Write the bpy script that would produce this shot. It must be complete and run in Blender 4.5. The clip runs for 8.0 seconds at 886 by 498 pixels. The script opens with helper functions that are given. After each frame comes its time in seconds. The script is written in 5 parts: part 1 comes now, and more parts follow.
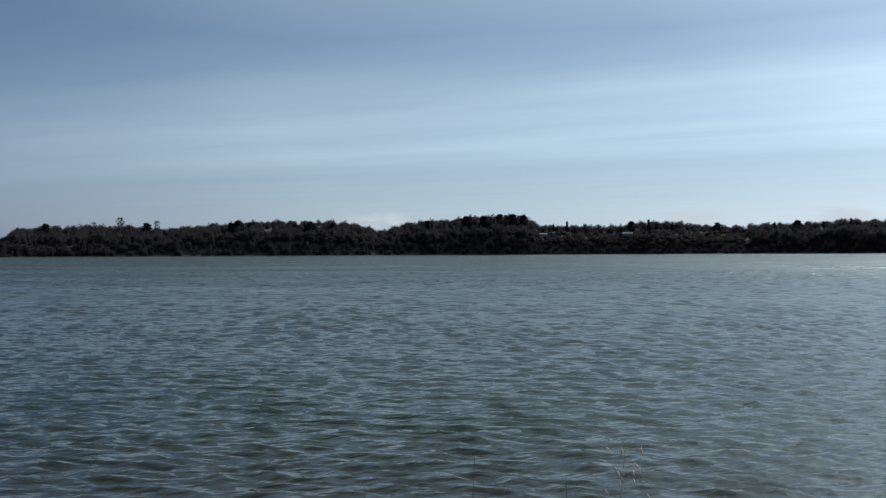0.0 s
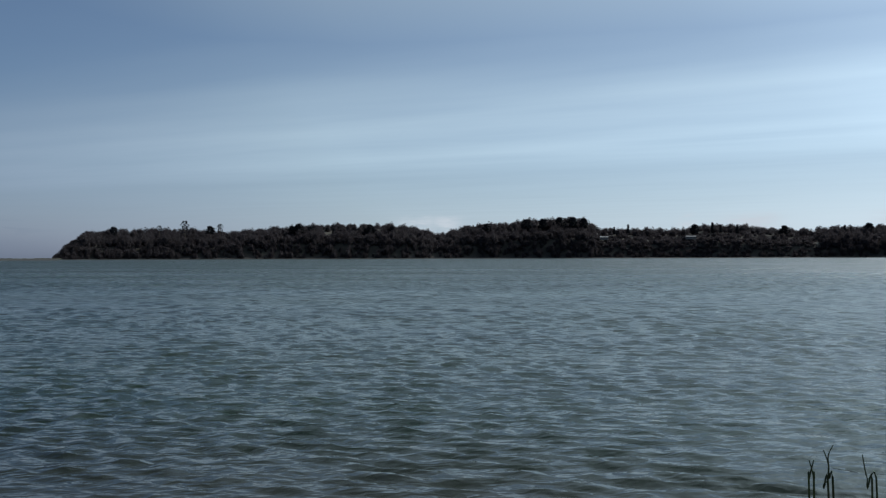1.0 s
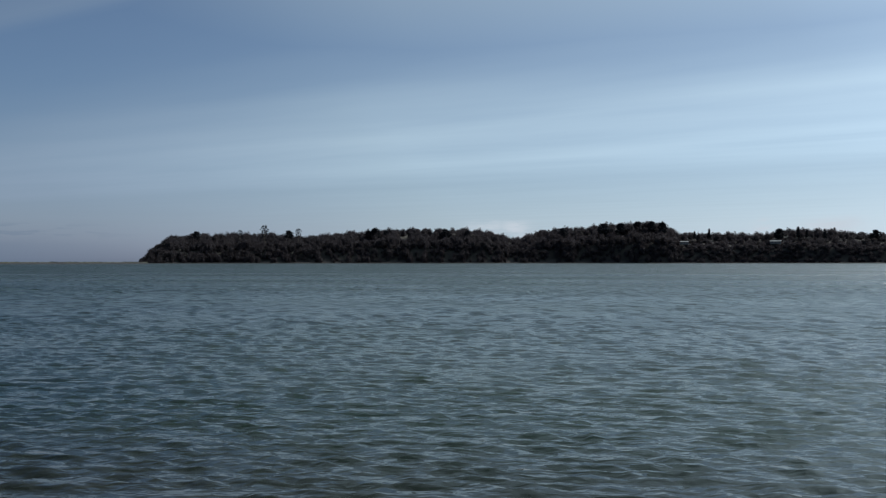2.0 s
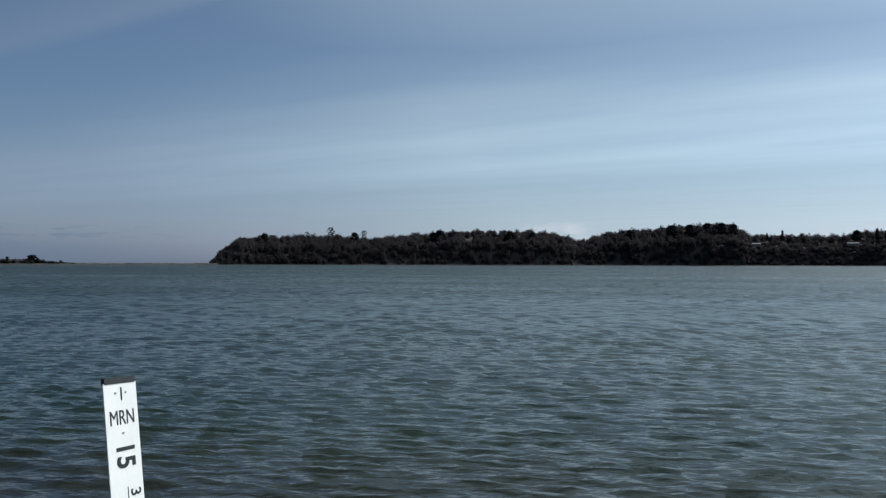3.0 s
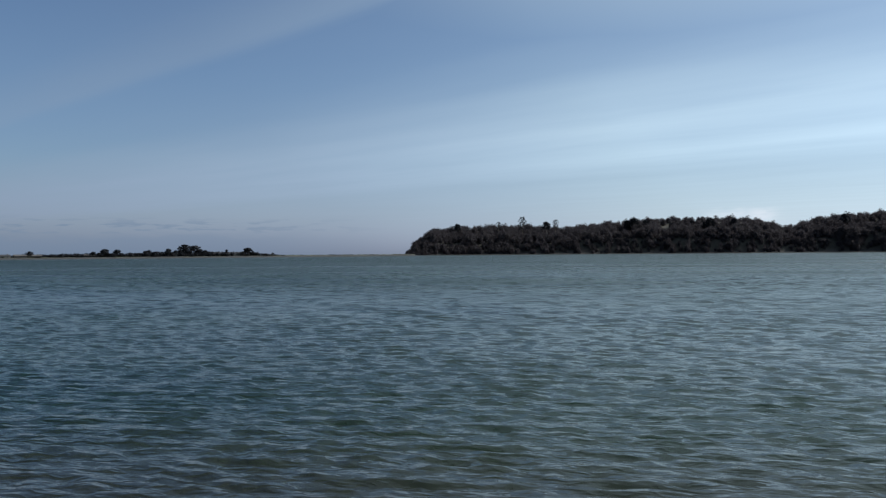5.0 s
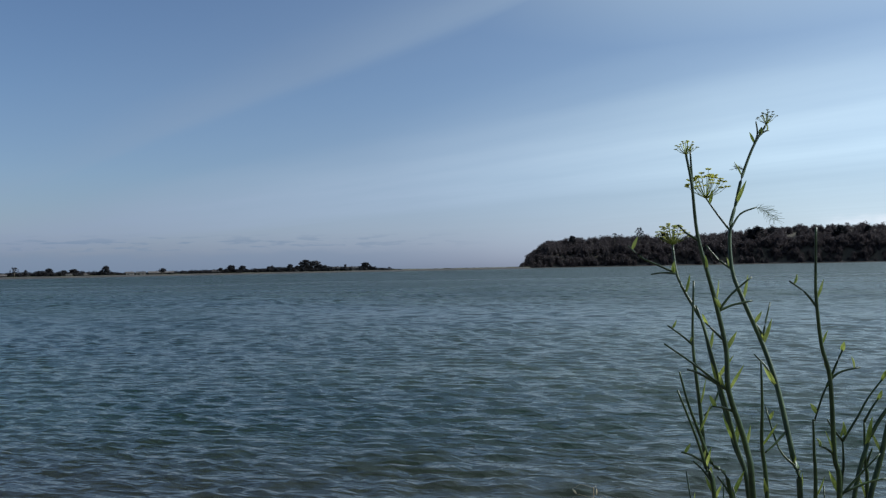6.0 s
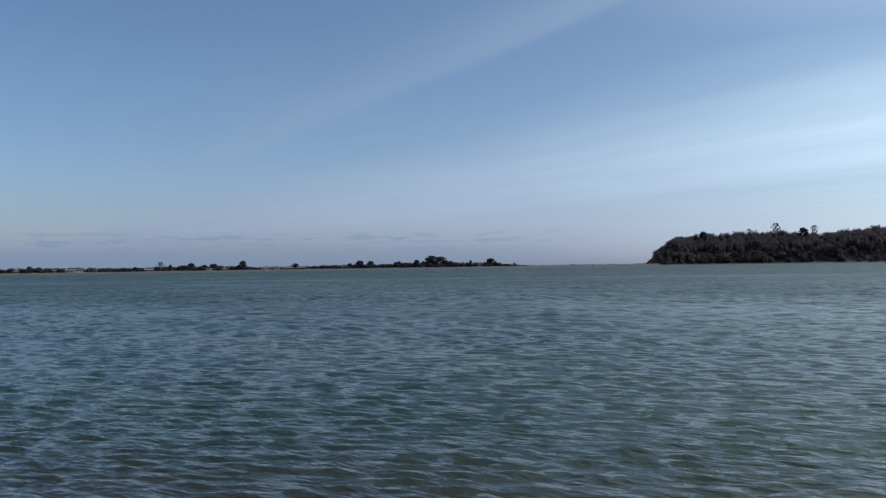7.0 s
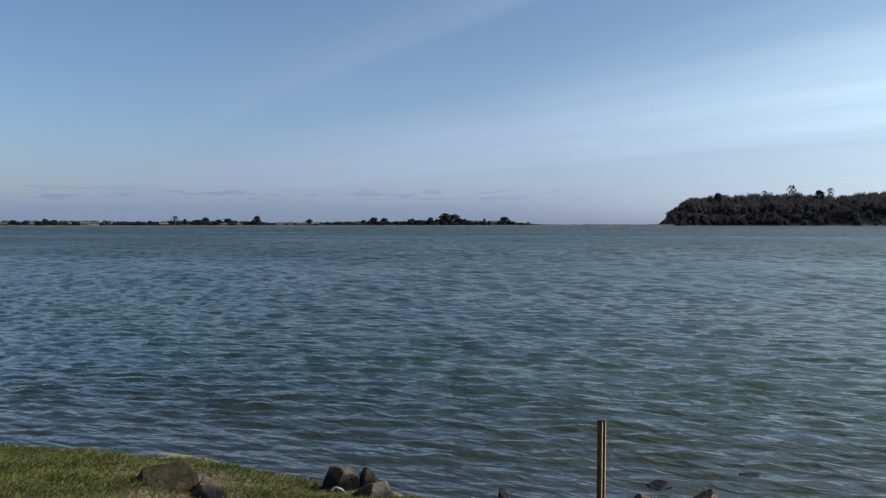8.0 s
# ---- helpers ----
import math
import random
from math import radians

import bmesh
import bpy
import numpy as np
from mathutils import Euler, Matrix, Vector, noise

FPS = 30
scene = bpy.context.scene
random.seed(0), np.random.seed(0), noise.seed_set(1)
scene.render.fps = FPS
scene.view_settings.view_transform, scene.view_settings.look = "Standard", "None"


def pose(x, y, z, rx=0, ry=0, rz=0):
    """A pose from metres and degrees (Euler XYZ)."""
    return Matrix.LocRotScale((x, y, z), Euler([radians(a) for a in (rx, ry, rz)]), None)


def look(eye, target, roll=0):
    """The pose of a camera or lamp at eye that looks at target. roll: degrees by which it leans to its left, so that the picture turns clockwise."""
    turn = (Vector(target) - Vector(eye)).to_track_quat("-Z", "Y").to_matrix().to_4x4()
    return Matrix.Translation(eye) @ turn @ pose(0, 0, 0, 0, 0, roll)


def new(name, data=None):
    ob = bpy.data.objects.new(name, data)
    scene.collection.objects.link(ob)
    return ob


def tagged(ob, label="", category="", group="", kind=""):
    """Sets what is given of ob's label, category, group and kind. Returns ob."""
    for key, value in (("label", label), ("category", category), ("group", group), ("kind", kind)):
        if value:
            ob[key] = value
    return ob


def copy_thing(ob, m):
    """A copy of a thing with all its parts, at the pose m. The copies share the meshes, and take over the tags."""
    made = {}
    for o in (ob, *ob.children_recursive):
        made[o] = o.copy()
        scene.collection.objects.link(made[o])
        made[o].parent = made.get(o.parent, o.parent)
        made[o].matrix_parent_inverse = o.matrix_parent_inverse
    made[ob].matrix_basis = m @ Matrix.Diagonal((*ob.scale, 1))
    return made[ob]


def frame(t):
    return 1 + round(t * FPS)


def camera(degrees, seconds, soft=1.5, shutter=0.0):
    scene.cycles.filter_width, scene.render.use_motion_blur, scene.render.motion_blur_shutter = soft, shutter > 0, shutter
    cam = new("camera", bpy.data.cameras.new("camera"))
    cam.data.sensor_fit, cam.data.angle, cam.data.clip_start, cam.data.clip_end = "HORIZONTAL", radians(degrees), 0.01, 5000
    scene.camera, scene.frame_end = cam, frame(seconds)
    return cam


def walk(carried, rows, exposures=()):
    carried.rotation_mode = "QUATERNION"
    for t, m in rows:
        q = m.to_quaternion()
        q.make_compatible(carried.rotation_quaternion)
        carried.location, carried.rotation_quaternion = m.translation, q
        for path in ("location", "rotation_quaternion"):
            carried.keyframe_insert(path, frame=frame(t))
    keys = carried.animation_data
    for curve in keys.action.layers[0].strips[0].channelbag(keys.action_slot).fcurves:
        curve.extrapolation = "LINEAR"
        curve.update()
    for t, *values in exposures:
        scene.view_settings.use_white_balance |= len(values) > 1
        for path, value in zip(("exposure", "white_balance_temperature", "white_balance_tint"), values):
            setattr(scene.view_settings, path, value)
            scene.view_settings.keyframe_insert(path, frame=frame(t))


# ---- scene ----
# The camera: looks out of the side of a car that drives along a lagoon at 12.56 m/s.
cam = camera(55.2, 8.0, 1.3)
ROWS = [
    (0, pose(0.000, 0.000, 2.5, 90.326, 0.285, -0.000)),
    (0.5, pose(-6.069, 1.614, 2.5, 90.454, 0.122, 1.564)),
    (0.7, pose(-8.514, 2.192, 2.5, 90.527, 0.147, 2.162)),
    (1, pose(-12.197, 2.986, 2.5, 90.552, 0.184, 3.482)),
    (1.5, pose(-18.376, 4.108, 2.5, 90.704, 0.212, 5.885)),
    (3, pose(-37.120, 5.878, 2.5, 90.997, -0.095, 11.951)),
    (3.2, pose(-39.632, 5.924, 2.5, 90.883, 0.069, 12.778)),
    (3.5, pose(-43.400, 5.908, 2.5, 90.792, 0.316, 14.691)),
    (4, pose(-49.674, 5.646, 2.5, 90.967, 0.835, 18.555)),
    (4.2, pose(-52.179, 5.457, 2.5, 90.821, 0.675, 19.934)),
    (4.5, pose(-55.928, 5.084, 2.5, 90.728, 0.435, 21.972)),
    (4.7, pose(-58.421, 4.774, 2.5, 90.448, 0.484, 22.735)),
    (5.8, pose(-71.985, 2.180, 2.5, 91.066, 0.754, 29.104)),
    (6, pose(-74.415, 1.545, 2.5, 91.313, 1.091, 31.077)),
    (6.5, pose(-80.428, -0.267, 2.5, 91.569, 0.878, 35.329)),
    (7, pose(-86.335, -2.398, 2.5, 91.189, 0.819, 38.951)),
    (7.5, pose(-92.116, -4.850, 2.5, 89.778, 0.427, 40.305)),
    (7.7, pose(-94.388, -5.921, 2.5, 89.101, 0.266, 39.877)),
    (8, pose(-97.750, -7.622, 2.5, 88.348, 0.024, 39.287)),
]
walk(cam, ROWS, [(0, -0.58, 6080, 10), (1, -0.60, 6060, 10), (3.2, -0.57, 6040, 10), (4.5, -0.34, 6050, 10), (6, -0.14, 6080, 11), (8, 0.06, 6120, 12)])

# ---- light ----
SUN_AZ, SUN_EL = 55.0, 40.0        # degrees right of +y, degrees above the horizon
SUN_DIR = Vector((math.sin(radians(SUN_AZ)) * math.cos(radians(SUN_EL)),
                  math.cos(radians(SUN_AZ)) * math.cos(radians(SUN_EL)), math.sin(radians(SUN_EL))))
sun = new("sun", bpy.data.lights.new("sun", "SUN"))
sun.data.energy, sun.data.angle, sun.data.color = 4.4, radians(0.6), (1.0, 0.95, 0.87)
sun.matrix_world = look(SUN_DIR * 60, (0, 0, 0))


def link(tree, a, b):
    tree.links.new(a, b)


def node(tree, kind, **values):
    """A shader node; values name its input sockets, with _ for a space."""
    n = tree.nodes.new(kind)
    for key, value in values.items():
        sock = n.inputs[key.replace("_", " ")]
        if isinstance(value, bpy.types.NodeSocket):
            tree.links.new(value, sock)
        else:
            sock.default_value = value
    return n


def maths(tree, op, a, b=0.0, clamp=False):
    n = tree.nodes.new("ShaderNodeMath")
    n.operation, n.use_clamp = op, clamp
    for sock, value in zip(n.inputs, (a, b)):
        if isinstance(value, bpy.types.NodeSocket):
            tree.links.new(value, sock)
        else:
            sock.default_value = value
    return n.outputs[0]


def blend(tree, fac, a, b):
    n = tree.nodes.new("ShaderNodeMix")
    n.data_type = "RGBA"
    for sock, value in ((n.inputs[0], fac), (n.inputs[6], a), (n.inputs[7], b)):
        if isinstance(value, bpy.types.NodeSocket):
            tree.links.new(value, sock)
        else:
            sock.default_value = value
    return n.outputs[2]


def ramp(tree, fac, stops):
    n = tree.nodes.new("ShaderNodeValToRGB")
    els = n.color_ramp.elements
    while len(els) < len(stops):
        els.new(0.5)
    for e, (at, v) in zip(els, stops):
        e.position = at
        e.color = (v, v, v, 1) if isinstance(v, (int, float)) else (*v, 1)
    tree.links.new(fac, n.inputs[0])
    return n.outputs[0]


# The sky: a clear blue one with long thin streaks of high cloud and a low bank of haze and cumulus at the horizon.
world = bpy.data.worlds.new("sky")
scene.world = world
world.use_nodes = True
wt = world.node_tree
wt.nodes.clear()
sky = node(wt, "ShaderNodeTexSky")
sky.sky_type, sky.sun_disc, sky.sun_elevation, sky.sun_rotation = "NISHITA", False, radians(SUN_EL), radians(SUN_AZ)
sky.altitude, sky.air_density, sky.dust_density, sky.ozone_density = 10.0, 1.0, 0.7, 4.4
way = node(wt, "ShaderNodeTexCoord").outputs["Generated"]
xyz = node(wt, "ShaderNodeSeparateXYZ", Vector=way)
up = maths(wt, "MAXIMUM", xyz.outputs[2], 0.012)
cu = maths(wt, "DIVIDE", xyz.outputs[0], up)
cv = maths(wt, "DIVIDE", xyz.outputs[1], up)
# along and across the streaks, on a level sheet of cloud at height 1
along = maths(wt, "SUBTRACT", maths(wt, "MULTIPLY", cu, 0.94), maths(wt, "MULTIPLY", cv, 0.342))
across = maths(wt, "ADD", maths(wt, "MULTIPLY", cu, 0.342), maths(wt, "MULTIPLY", cv, 0.94))
flat = node(wt, "ShaderNodeCombineXYZ", X=maths(wt, "MULTIPLY", along, 0.16), Y=maths(wt, "MULTIPLY", across, 0.75), Z=0.0).outputs[0]
warp = node(wt, "ShaderNodeTexNoise", Vector=flat, Scale=0.8, Detail=2.0).outputs[0]
across2 = maths(wt, "ADD", across, maths(wt, "MULTIPLY", maths(wt, "SUBTRACT", warp, 0.5), 0.6))
band = ramp(wt, maths(wt, "DIVIDE", across2, 14.0),
            [(0.0, 0.05), (0.07, 0.12), (0.12, 0.27), (0.150, 0.62), (0.158, 0.64), (0.166, 0.20), (0.225, 0.26), (0.30, 0.58), (0.37, 0.85), (0.45, 0.78), (0.56, 0.72), (0.68, 0.35), (1.0, 0.28)])
# the upper streak thins out towards its far end
tail = maths(wt, "MAXIMUM", ramp(wt, maths(wt, "DIVIDE", maths(wt, "ADD", along, 12.0), 24.0), [(0.16, 0.4), (0.30, 1.0)]), ramp(wt, maths(wt, "DIVIDE", across2, 14.0), [(0.2, 0.0), (0.26, 1.0)]))
band = maths(wt, "MULTIPLY", band, tail)
flat2 = node(wt, "ShaderNodeCombineXYZ", X=maths(wt, "MULTIPLY", along, 0.30), Y=maths(wt, "MULTIPLY", across2, 1.15), Z=2.7).outputs[0]
fine = node(wt, "ShaderNodeTexNoise", Vector=flat2, Scale=1.1, Detail=4.0, Roughness=0.5).outputs[0]
streak = maths(wt, "MULTIPLY", band, ramp(wt, fine, [(0.28, 0.76), (0.5, 0.92), (0.72, 1.06)]), clamp=True)
facing = node(wt, "ShaderNodeVectorMath", Vector=way)
facing.operation = "DOT_PRODUCT"
facing.inputs[1].default_value = SUN_DIR
# thin cloud scatters more light forward, towards the sun's side
ahead = ramp(wt, maths(wt, "ADD", maths(wt, "MULTIPLY", facing.outputs["Value"], 0.5), 0.5), [(0.28, 0.38), (0.40, 0.50), (0.54, 0.76), (0.70, 1.36), (0.86, 1.30), (0.92, 1.6), (1.0, 4.0)])
# a veil of thin cirrus spreads round the sun, above
veil = ramp(wt, maths(wt, "ADD", maths(wt, "MULTIPLY", facing.outputs["Value"], 0.5), 0.5), [(0.56, 0.0), (0.74, 0.68), (1.0, 0.88)])
veil = maths(wt, "MULTIPLY", veil, ramp(wt, xyz.outputs[2], [(0.19, 0.0), (0.37, 1.0)]))
thin = maths(wt, "MAXIMUM", maths(wt, "MULTIPLY", streak, 0.60), veil)
skyglow = node(wt, "ShaderNodeRGBToBW", Color=sky.outputs[0]).outputs[0]
glow = maths(wt, "MULTIPLY", skyglow, ahead)
# away from the sun the scattered light is bluer
cool = maths(wt, "MAXIMUM", maths(wt, "SUBTRACT", 1.2, ahead), -0.1)
lit = node(wt, "ShaderNodeCombineColor", Red=maths(wt, "MULTIPLY", glow, 1.73), Green=maths(wt, "MULTIPLY", glow, 2.10), Blue=maths(wt, "MULTIPLY", glow, maths(wt, "ADD", 2.27, maths(wt, "MULTIPLY", cool, 0.50)))).outputs[0]
# high up, away from the sun, the clear sky deepens
deepen = maths(wt, "MULTIPLY", ramp(wt, xyz.outputs[2], [(0.30, 0.0), (0.62, 0.42)]), ramp(wt, maths(wt, "ADD", maths(wt, "MULTIPLY", facing.outputs["Value"], 0.5), 0.5), [(0.50, 1.0), (0.80, 0.0)]))
clear = blend(wt, deepen, sky.outputs[0], (0.0, 0.0, 0.0, 1))
sky_col = blend(wt, thin, clear, lit)
# pale sea haze over the horizon
haze = ramp(wt, xyz.outputs[2], [(0.0, 0.65), (0.045, 0.4), (0.11, 0.12), (0.2, 0.0), (1.0, 0.0)])
mist = node(wt, "ShaderNodeCombineColor", Red=maths(wt, "MULTIPLY", glow, 0.98), Green=maths(wt, "MULTIPLY", glow, 1.17), Blue=maths(wt, "MULTIPLY", glow, maths(wt, "ADD", 1.46, maths(wt, "MULTIPLY", cool, 0.66)))).outputs[0]
sky_col = blend(wt, haze, sky_col, mist)
# low cumulus and grey bank near the horizon
azim = maths(wt, "ARCTAN2", xyz.outputs[0], xyz.outputs[1])
puff_at = node(wt, "ShaderNodeCombineXYZ", X=maths(wt, "MULTIPLY", azim, 16.0), Y=maths(wt, "MULTIPLY", xyz.outputs[2], 60.0), Z=4.2).outputs[0]
puff = node(wt, "ShaderNodeTexNoise", Vector=puff_at, Scale=1.6, Detail=6.0, Roughness=0.55).outputs[0]
low = ramp(wt, xyz.outputs[2], [(0.0, 0.7), (0.030, 1.0), (0.044, 1.0), (0.051, 0.0), (1.0, 0.0)])
where = None
for centre, wide in ((-5.2, 1.3), (-3.3, 1.0), (16.6, 1.7), (12.6, 0.5), (25.4, 1.6)):
    off = maths(wt, "DIVIDE", maths(wt, "SUBTRACT", azim, radians(centre)), radians(wide))
    bump_ = maths(wt, "POWER", 2.718, maths(wt, "MULTIPLY", maths(wt, "MULTIPLY", off, off), -1.0))
    where = bump_ if where is None else maths(wt, "MAXIMUM", where, bump_)
bank = maths(wt, "MULTIPLY", maths(wt, "MULTIPLY", low, where), ramp(wt, puff, [(0.36, 0.0), (0.56, 1.0)]))
white = blend(wt, maths(wt, "MULTIPLY", bank, 0.9), sky_col, (8.8, 9.4, 9.8, 1))
grey_at = node(wt, "ShaderNodeCombineXYZ", X=maths(wt, "MULTIPLY", azim, 10.0), Y=maths(wt, "MULTIPLY", xyz.outputs[2], 40.0), Z=9.1).outputs[0]
grey_n = node(wt, "ShaderNodeTexNoise", Vector=grey_at, Scale=1.7, Detail=5.0).outputs[0]
grey_el = ramp(wt, maths(wt, "ADD", xyz.outputs[2], maths(wt, "MULTIPLY", maths(wt, "SUBTRACT", grey_n, 0.5), 0.022)),
               [(0.0, 0.75), (0.018, 0.7), (0.027, 0.22), (0.045, 0.0), (1.0, 0.0)])
# flat-bottomed lenses of grey cloud that float above the bank
lens_at = node(wt, "ShaderNodeCombineXYZ", X=maths(wt, "MULTIPLY", azim, 22.0), Y=maths(wt, "MULTIPLY", xyz.outputs[2], 150.0), Z=3.3).outputs[0]
lens_n = node(wt, "ShaderNodeTexNoise", Vector=lens_at, Scale=1.2, Detail=4.0, Roughness=0.5).outputs[0]
lens_c = maths(wt, "MULTIPLY", ramp(wt, lens_n, [(0.50, 0.0), (0.60, 0.75)]), ramp(wt, xyz.outputs[2], [(0.022, 0.0), (0.028, 1.0), (0.036, 1.0), (0.044, 0.0)]))
grey_el = maths(wt, "MAXIMUM", grey_el, lens_c)
left = ramp(wt, maths(wt, "ADD", maths(wt, "MULTIPLY", azim, 0.8), 1.0), [(0.25, 1.0), (0.48, 0.75), (0.62, 0.0)])
hazy = blend(wt, maths(wt, "MULTIPLY", grey_el, left), white, (2.2, 2.95, 4.0, 1))
back = node(wt, "ShaderNodeBackground", Color=hazy, Strength=0.10)
link(wt, back.outputs[0], node(wt, "ShaderNodeOutputWorld").inputs[0])

# ---- materials ----
def material(name, rough=0.6, metal=0.0, spec=0.5):
    m = bpy.data.materials.new(name)
    m.use_nodes = True
    t = m.node_tree
    b = t.nodes["Principled BSDF"]
    b.inputs["Roughness"].default_value = rough
    b.inputs["Metallic"].default_value = metal
    b.inputs["Specular IOR Level"].default_value = spec
    return m, t, b


def noise_tex(t, vec, scale, detail=4.0, rough=0.55):
    return node(t, "ShaderNodeTexNoise", Vector=vec, Scale=scale, Detail=detail, Roughness=rough).outputs[0]


def bumped(t, b, height, distance, strength=1.0):
    n = node(t, "ShaderNodeBump", Height=height, Distance=distance, Strength=strength)
    link(t, n.outputs[0], b.inputs["Normal"])


def mottled(name, dark, light, scale, rough=0.7, grain=8.0, bump=0.0, island=0.0, spec=0.4, thin=0.0, objects=False):
    """Two colours mixed by a coarse and a fine noise, with relief; island: how far single pieces differ."""
    m, t, b = material(name, rough, spec=spec)
    vec = node(t, "ShaderNodeTexCoord").outputs["Object"]
    big = noise_tex(t, vec, scale)
    small = noise_tex(t, vec, scale * grain, 5.0, 0.65)
    mix = maths(t, "ADD", maths(t, "MULTIPLY", big, 0.6), maths(t, "MULTIPLY", small, 0.4))
    if island:
        if objects:
            rnd = node(t, "ShaderNodeObjectInfo").outputs["Random"]
        else:
            rnd = node(t, "ShaderNodeNewGeometry").outputs["Random Per Island"]
        mix = maths(t, "ADD", mix, maths(t, "MULTIPLY", maths(t, "SUBTRACT", rnd, 0.5), island))
    col = blend(t, ramp(t, mix, [(0.36, 0.0), (0.64, 1.0)]), (*dark, 1), (*light, 1))
    link(t, col, b.inputs["Base Color"])
    if bump:
        bumped(t, b, small, bump)
    if thin:
        b.inputs["Transmission Weight"].default_value = 0.0
        tr = node(t, "ShaderNodeBsdfTranslucent", Color=col)
        mixer = node(t, "ShaderNodeMixShader", Fac=thin)
        link(t, b.outputs[0], mixer.inputs[1])
        link(t, tr.outputs[0], mixer.inputs[2])
        link(t, mixer.outputs[0], t.nodes["Material Output"].inputs[0])
    return m


M_GROUND = mottled("shore_earth", (0.070, 0.052, 0.030), (0.185, 0.14, 0.082), 0.8, 0.9, 14.0, 0.03)
M_ROAD = mottled("asphalt", (0.04, 0.04, 0.042), (0.07, 0.068, 0.066), 0.6, 0.85, 60.0, 0.004)
M_ROCK, rkt, rkb = material("riprap_stone", 0.8, spec=0.12)
rk_at = node(rkt, "ShaderNodeTexCoord").outputs["Object"]
rk_big, rk_fine = noise_tex(rkt, rk_at, 4.0), noise_tex(rkt, rk_at, 26.0, 6.0, 0.65)
rk_tan = blend(rkt, ramp(rkt, rk_fine, [(0.35, 0.0), (0.65, 1.0)]), (0.045, 0.034, 0.027, 1), (0.135, 0.102, 0.078, 1))
# stones are near black low down and tan on top, along a ragged line
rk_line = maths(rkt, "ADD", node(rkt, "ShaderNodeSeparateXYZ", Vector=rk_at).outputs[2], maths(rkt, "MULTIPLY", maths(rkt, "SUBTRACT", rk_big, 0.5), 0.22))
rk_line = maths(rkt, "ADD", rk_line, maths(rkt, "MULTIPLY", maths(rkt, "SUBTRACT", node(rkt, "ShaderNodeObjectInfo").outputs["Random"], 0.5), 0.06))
link(rkt, blend(rkt, ramp(rkt, maths(rkt, "ADD", rk_line, 0.5), [(0.58, 0.0), (0.69, 1.0)]), (0.010, 0.009, 0.009, 1), rk_tan), rkb.inputs["Base Color"])
bumped(rkt, rkb, rk_fine, 0.02)
M_BOULDER = mottled("lichened_boulder", (0.008, 0.007, 0.004), (0.052, 0.040, 0.023), 3.4, 0.9, 7.0, 0.03, spec=0.1)
M_WET = mottled("wet_stone", (0.005, 0.005, 0.005), (0.018, 0.016, 0.014), 3.0, 0.6, 6.0, 0.02, spec=0.15)
M_GRASS = mottled("shore_grass", (0.032, 0.048, 0.010), (0.158, 0.145, 0.048), 1.6, 0.8, 4.0, 0.0, 0.30, spec=0.1, thin=0.35)
M_STRAW = mottled("dry_grass_stem", (0.30, 0.20, 0.10), (0.52, 0.42, 0.24), 5.0, 0.6, 4.0, 0.0, 0.4)
M_SEED = mottled("pale_oat_seed", (0.42, 0.34, 0.22), (0.66, 0.58, 0.44), 9.0, 0.5, 4.0, 0.0, 0.6, thin=0.4)
M_REED = mottled("green_blade", (0.03, 0.05, 0.02), (0.10, 0.15, 0.05), 6.0, 0.5, 4.0, 0.0, 0.4, thin=0.2)
M_STEM = mottled("fennel_stem", (0.010, 0.025, 0.009), (0.050, 0.082, 0.022), 14.0, 0.35, 5.0, 0.001, 0.2)
M_SHEATH = mottled("fennel_leaf_sheath", (0.22, 0.28, 0.05), (0.52, 0.56, 0.15), 12.0, 0.45, 4.0, 0.0, 0.4, thin=0.5)
M_FLOWER = mottled("yellow_floret", (0.34, 0.36, 0.08), (0.70, 0.70, 0.24), 30.0, 0.6, 3.0, 0.0, 0.6, thin=0.65)
M_SEEDHEAD = mottled("green_seed_head", (0.06, 0.08, 0.03), (0.26, 0.28, 0.10), 30.0, 0.6, 3.0, 0.0, 0.6, thin=0.2)
M_FROND = mottled("feathery_frond", (0.10, 0.15, 0.06), (0.22, 0.28, 0.14), 20.0, 0.6, 3.0, 0.0, 0.4, thin=0.4)
M_CANOPY = mottled("dark_tree_canopy", (0.060, 0.051, 0.055), (0.074, 0.064, 0.064), 0.02, 0.9, 8.0, 0.0, 0.4, spec=0.03, thin=0.55)
M_LEAF = mottled("cypress_foliage", (0.016, 0.017, 0.020), (0.031, 0.030, 0.031), 0.8, 0.9, 6.0, 0.0, 0.6, spec=0.05, thin=0.25)
M_BARK = mottled("bark", (0.05, 0.04, 0.03), (0.16, 0.13, 0.10), 2.0, 0.9, 5.0, 0.02)
M_HILL = mottled("hillside_scrub", (0.034, 0.030, 0.024), (0.072, 0.061, 0.045), 0.02, 0.9, 9.0)
M_BEACH = mottled("tide_flat_sand", (0.022, 0.020, 0.019), (0.056, 0.049, 0.042), 0.05, 0.9, 9.0)
M_MARSH = mottled("marsh_grass", (0.045, 0.050, 0.022), (0.11, 0.105, 0.045), 0.03, 0.9, 9.0)
M_WALL = mottled("painted_boards", (0.035, 0.032, 0.030), (0.20, 0.185, 0.17), 0.3, 0.7, 6.0, 0.0, 1.4, objects=True)
M_ROOF = mottled("grey_shingles", (0.030, 0.030, 0.032), (0.085, 0.075, 0.070), 0.4, 0.8, 6.0, 0.0, 0.8, objects=True)
M_PALE_ROOF = mottled("pale_metal_roof", (0.15, 0.15, 0.145), (0.27, 0.26, 0.25), 0.4, 0.6, 6.0)
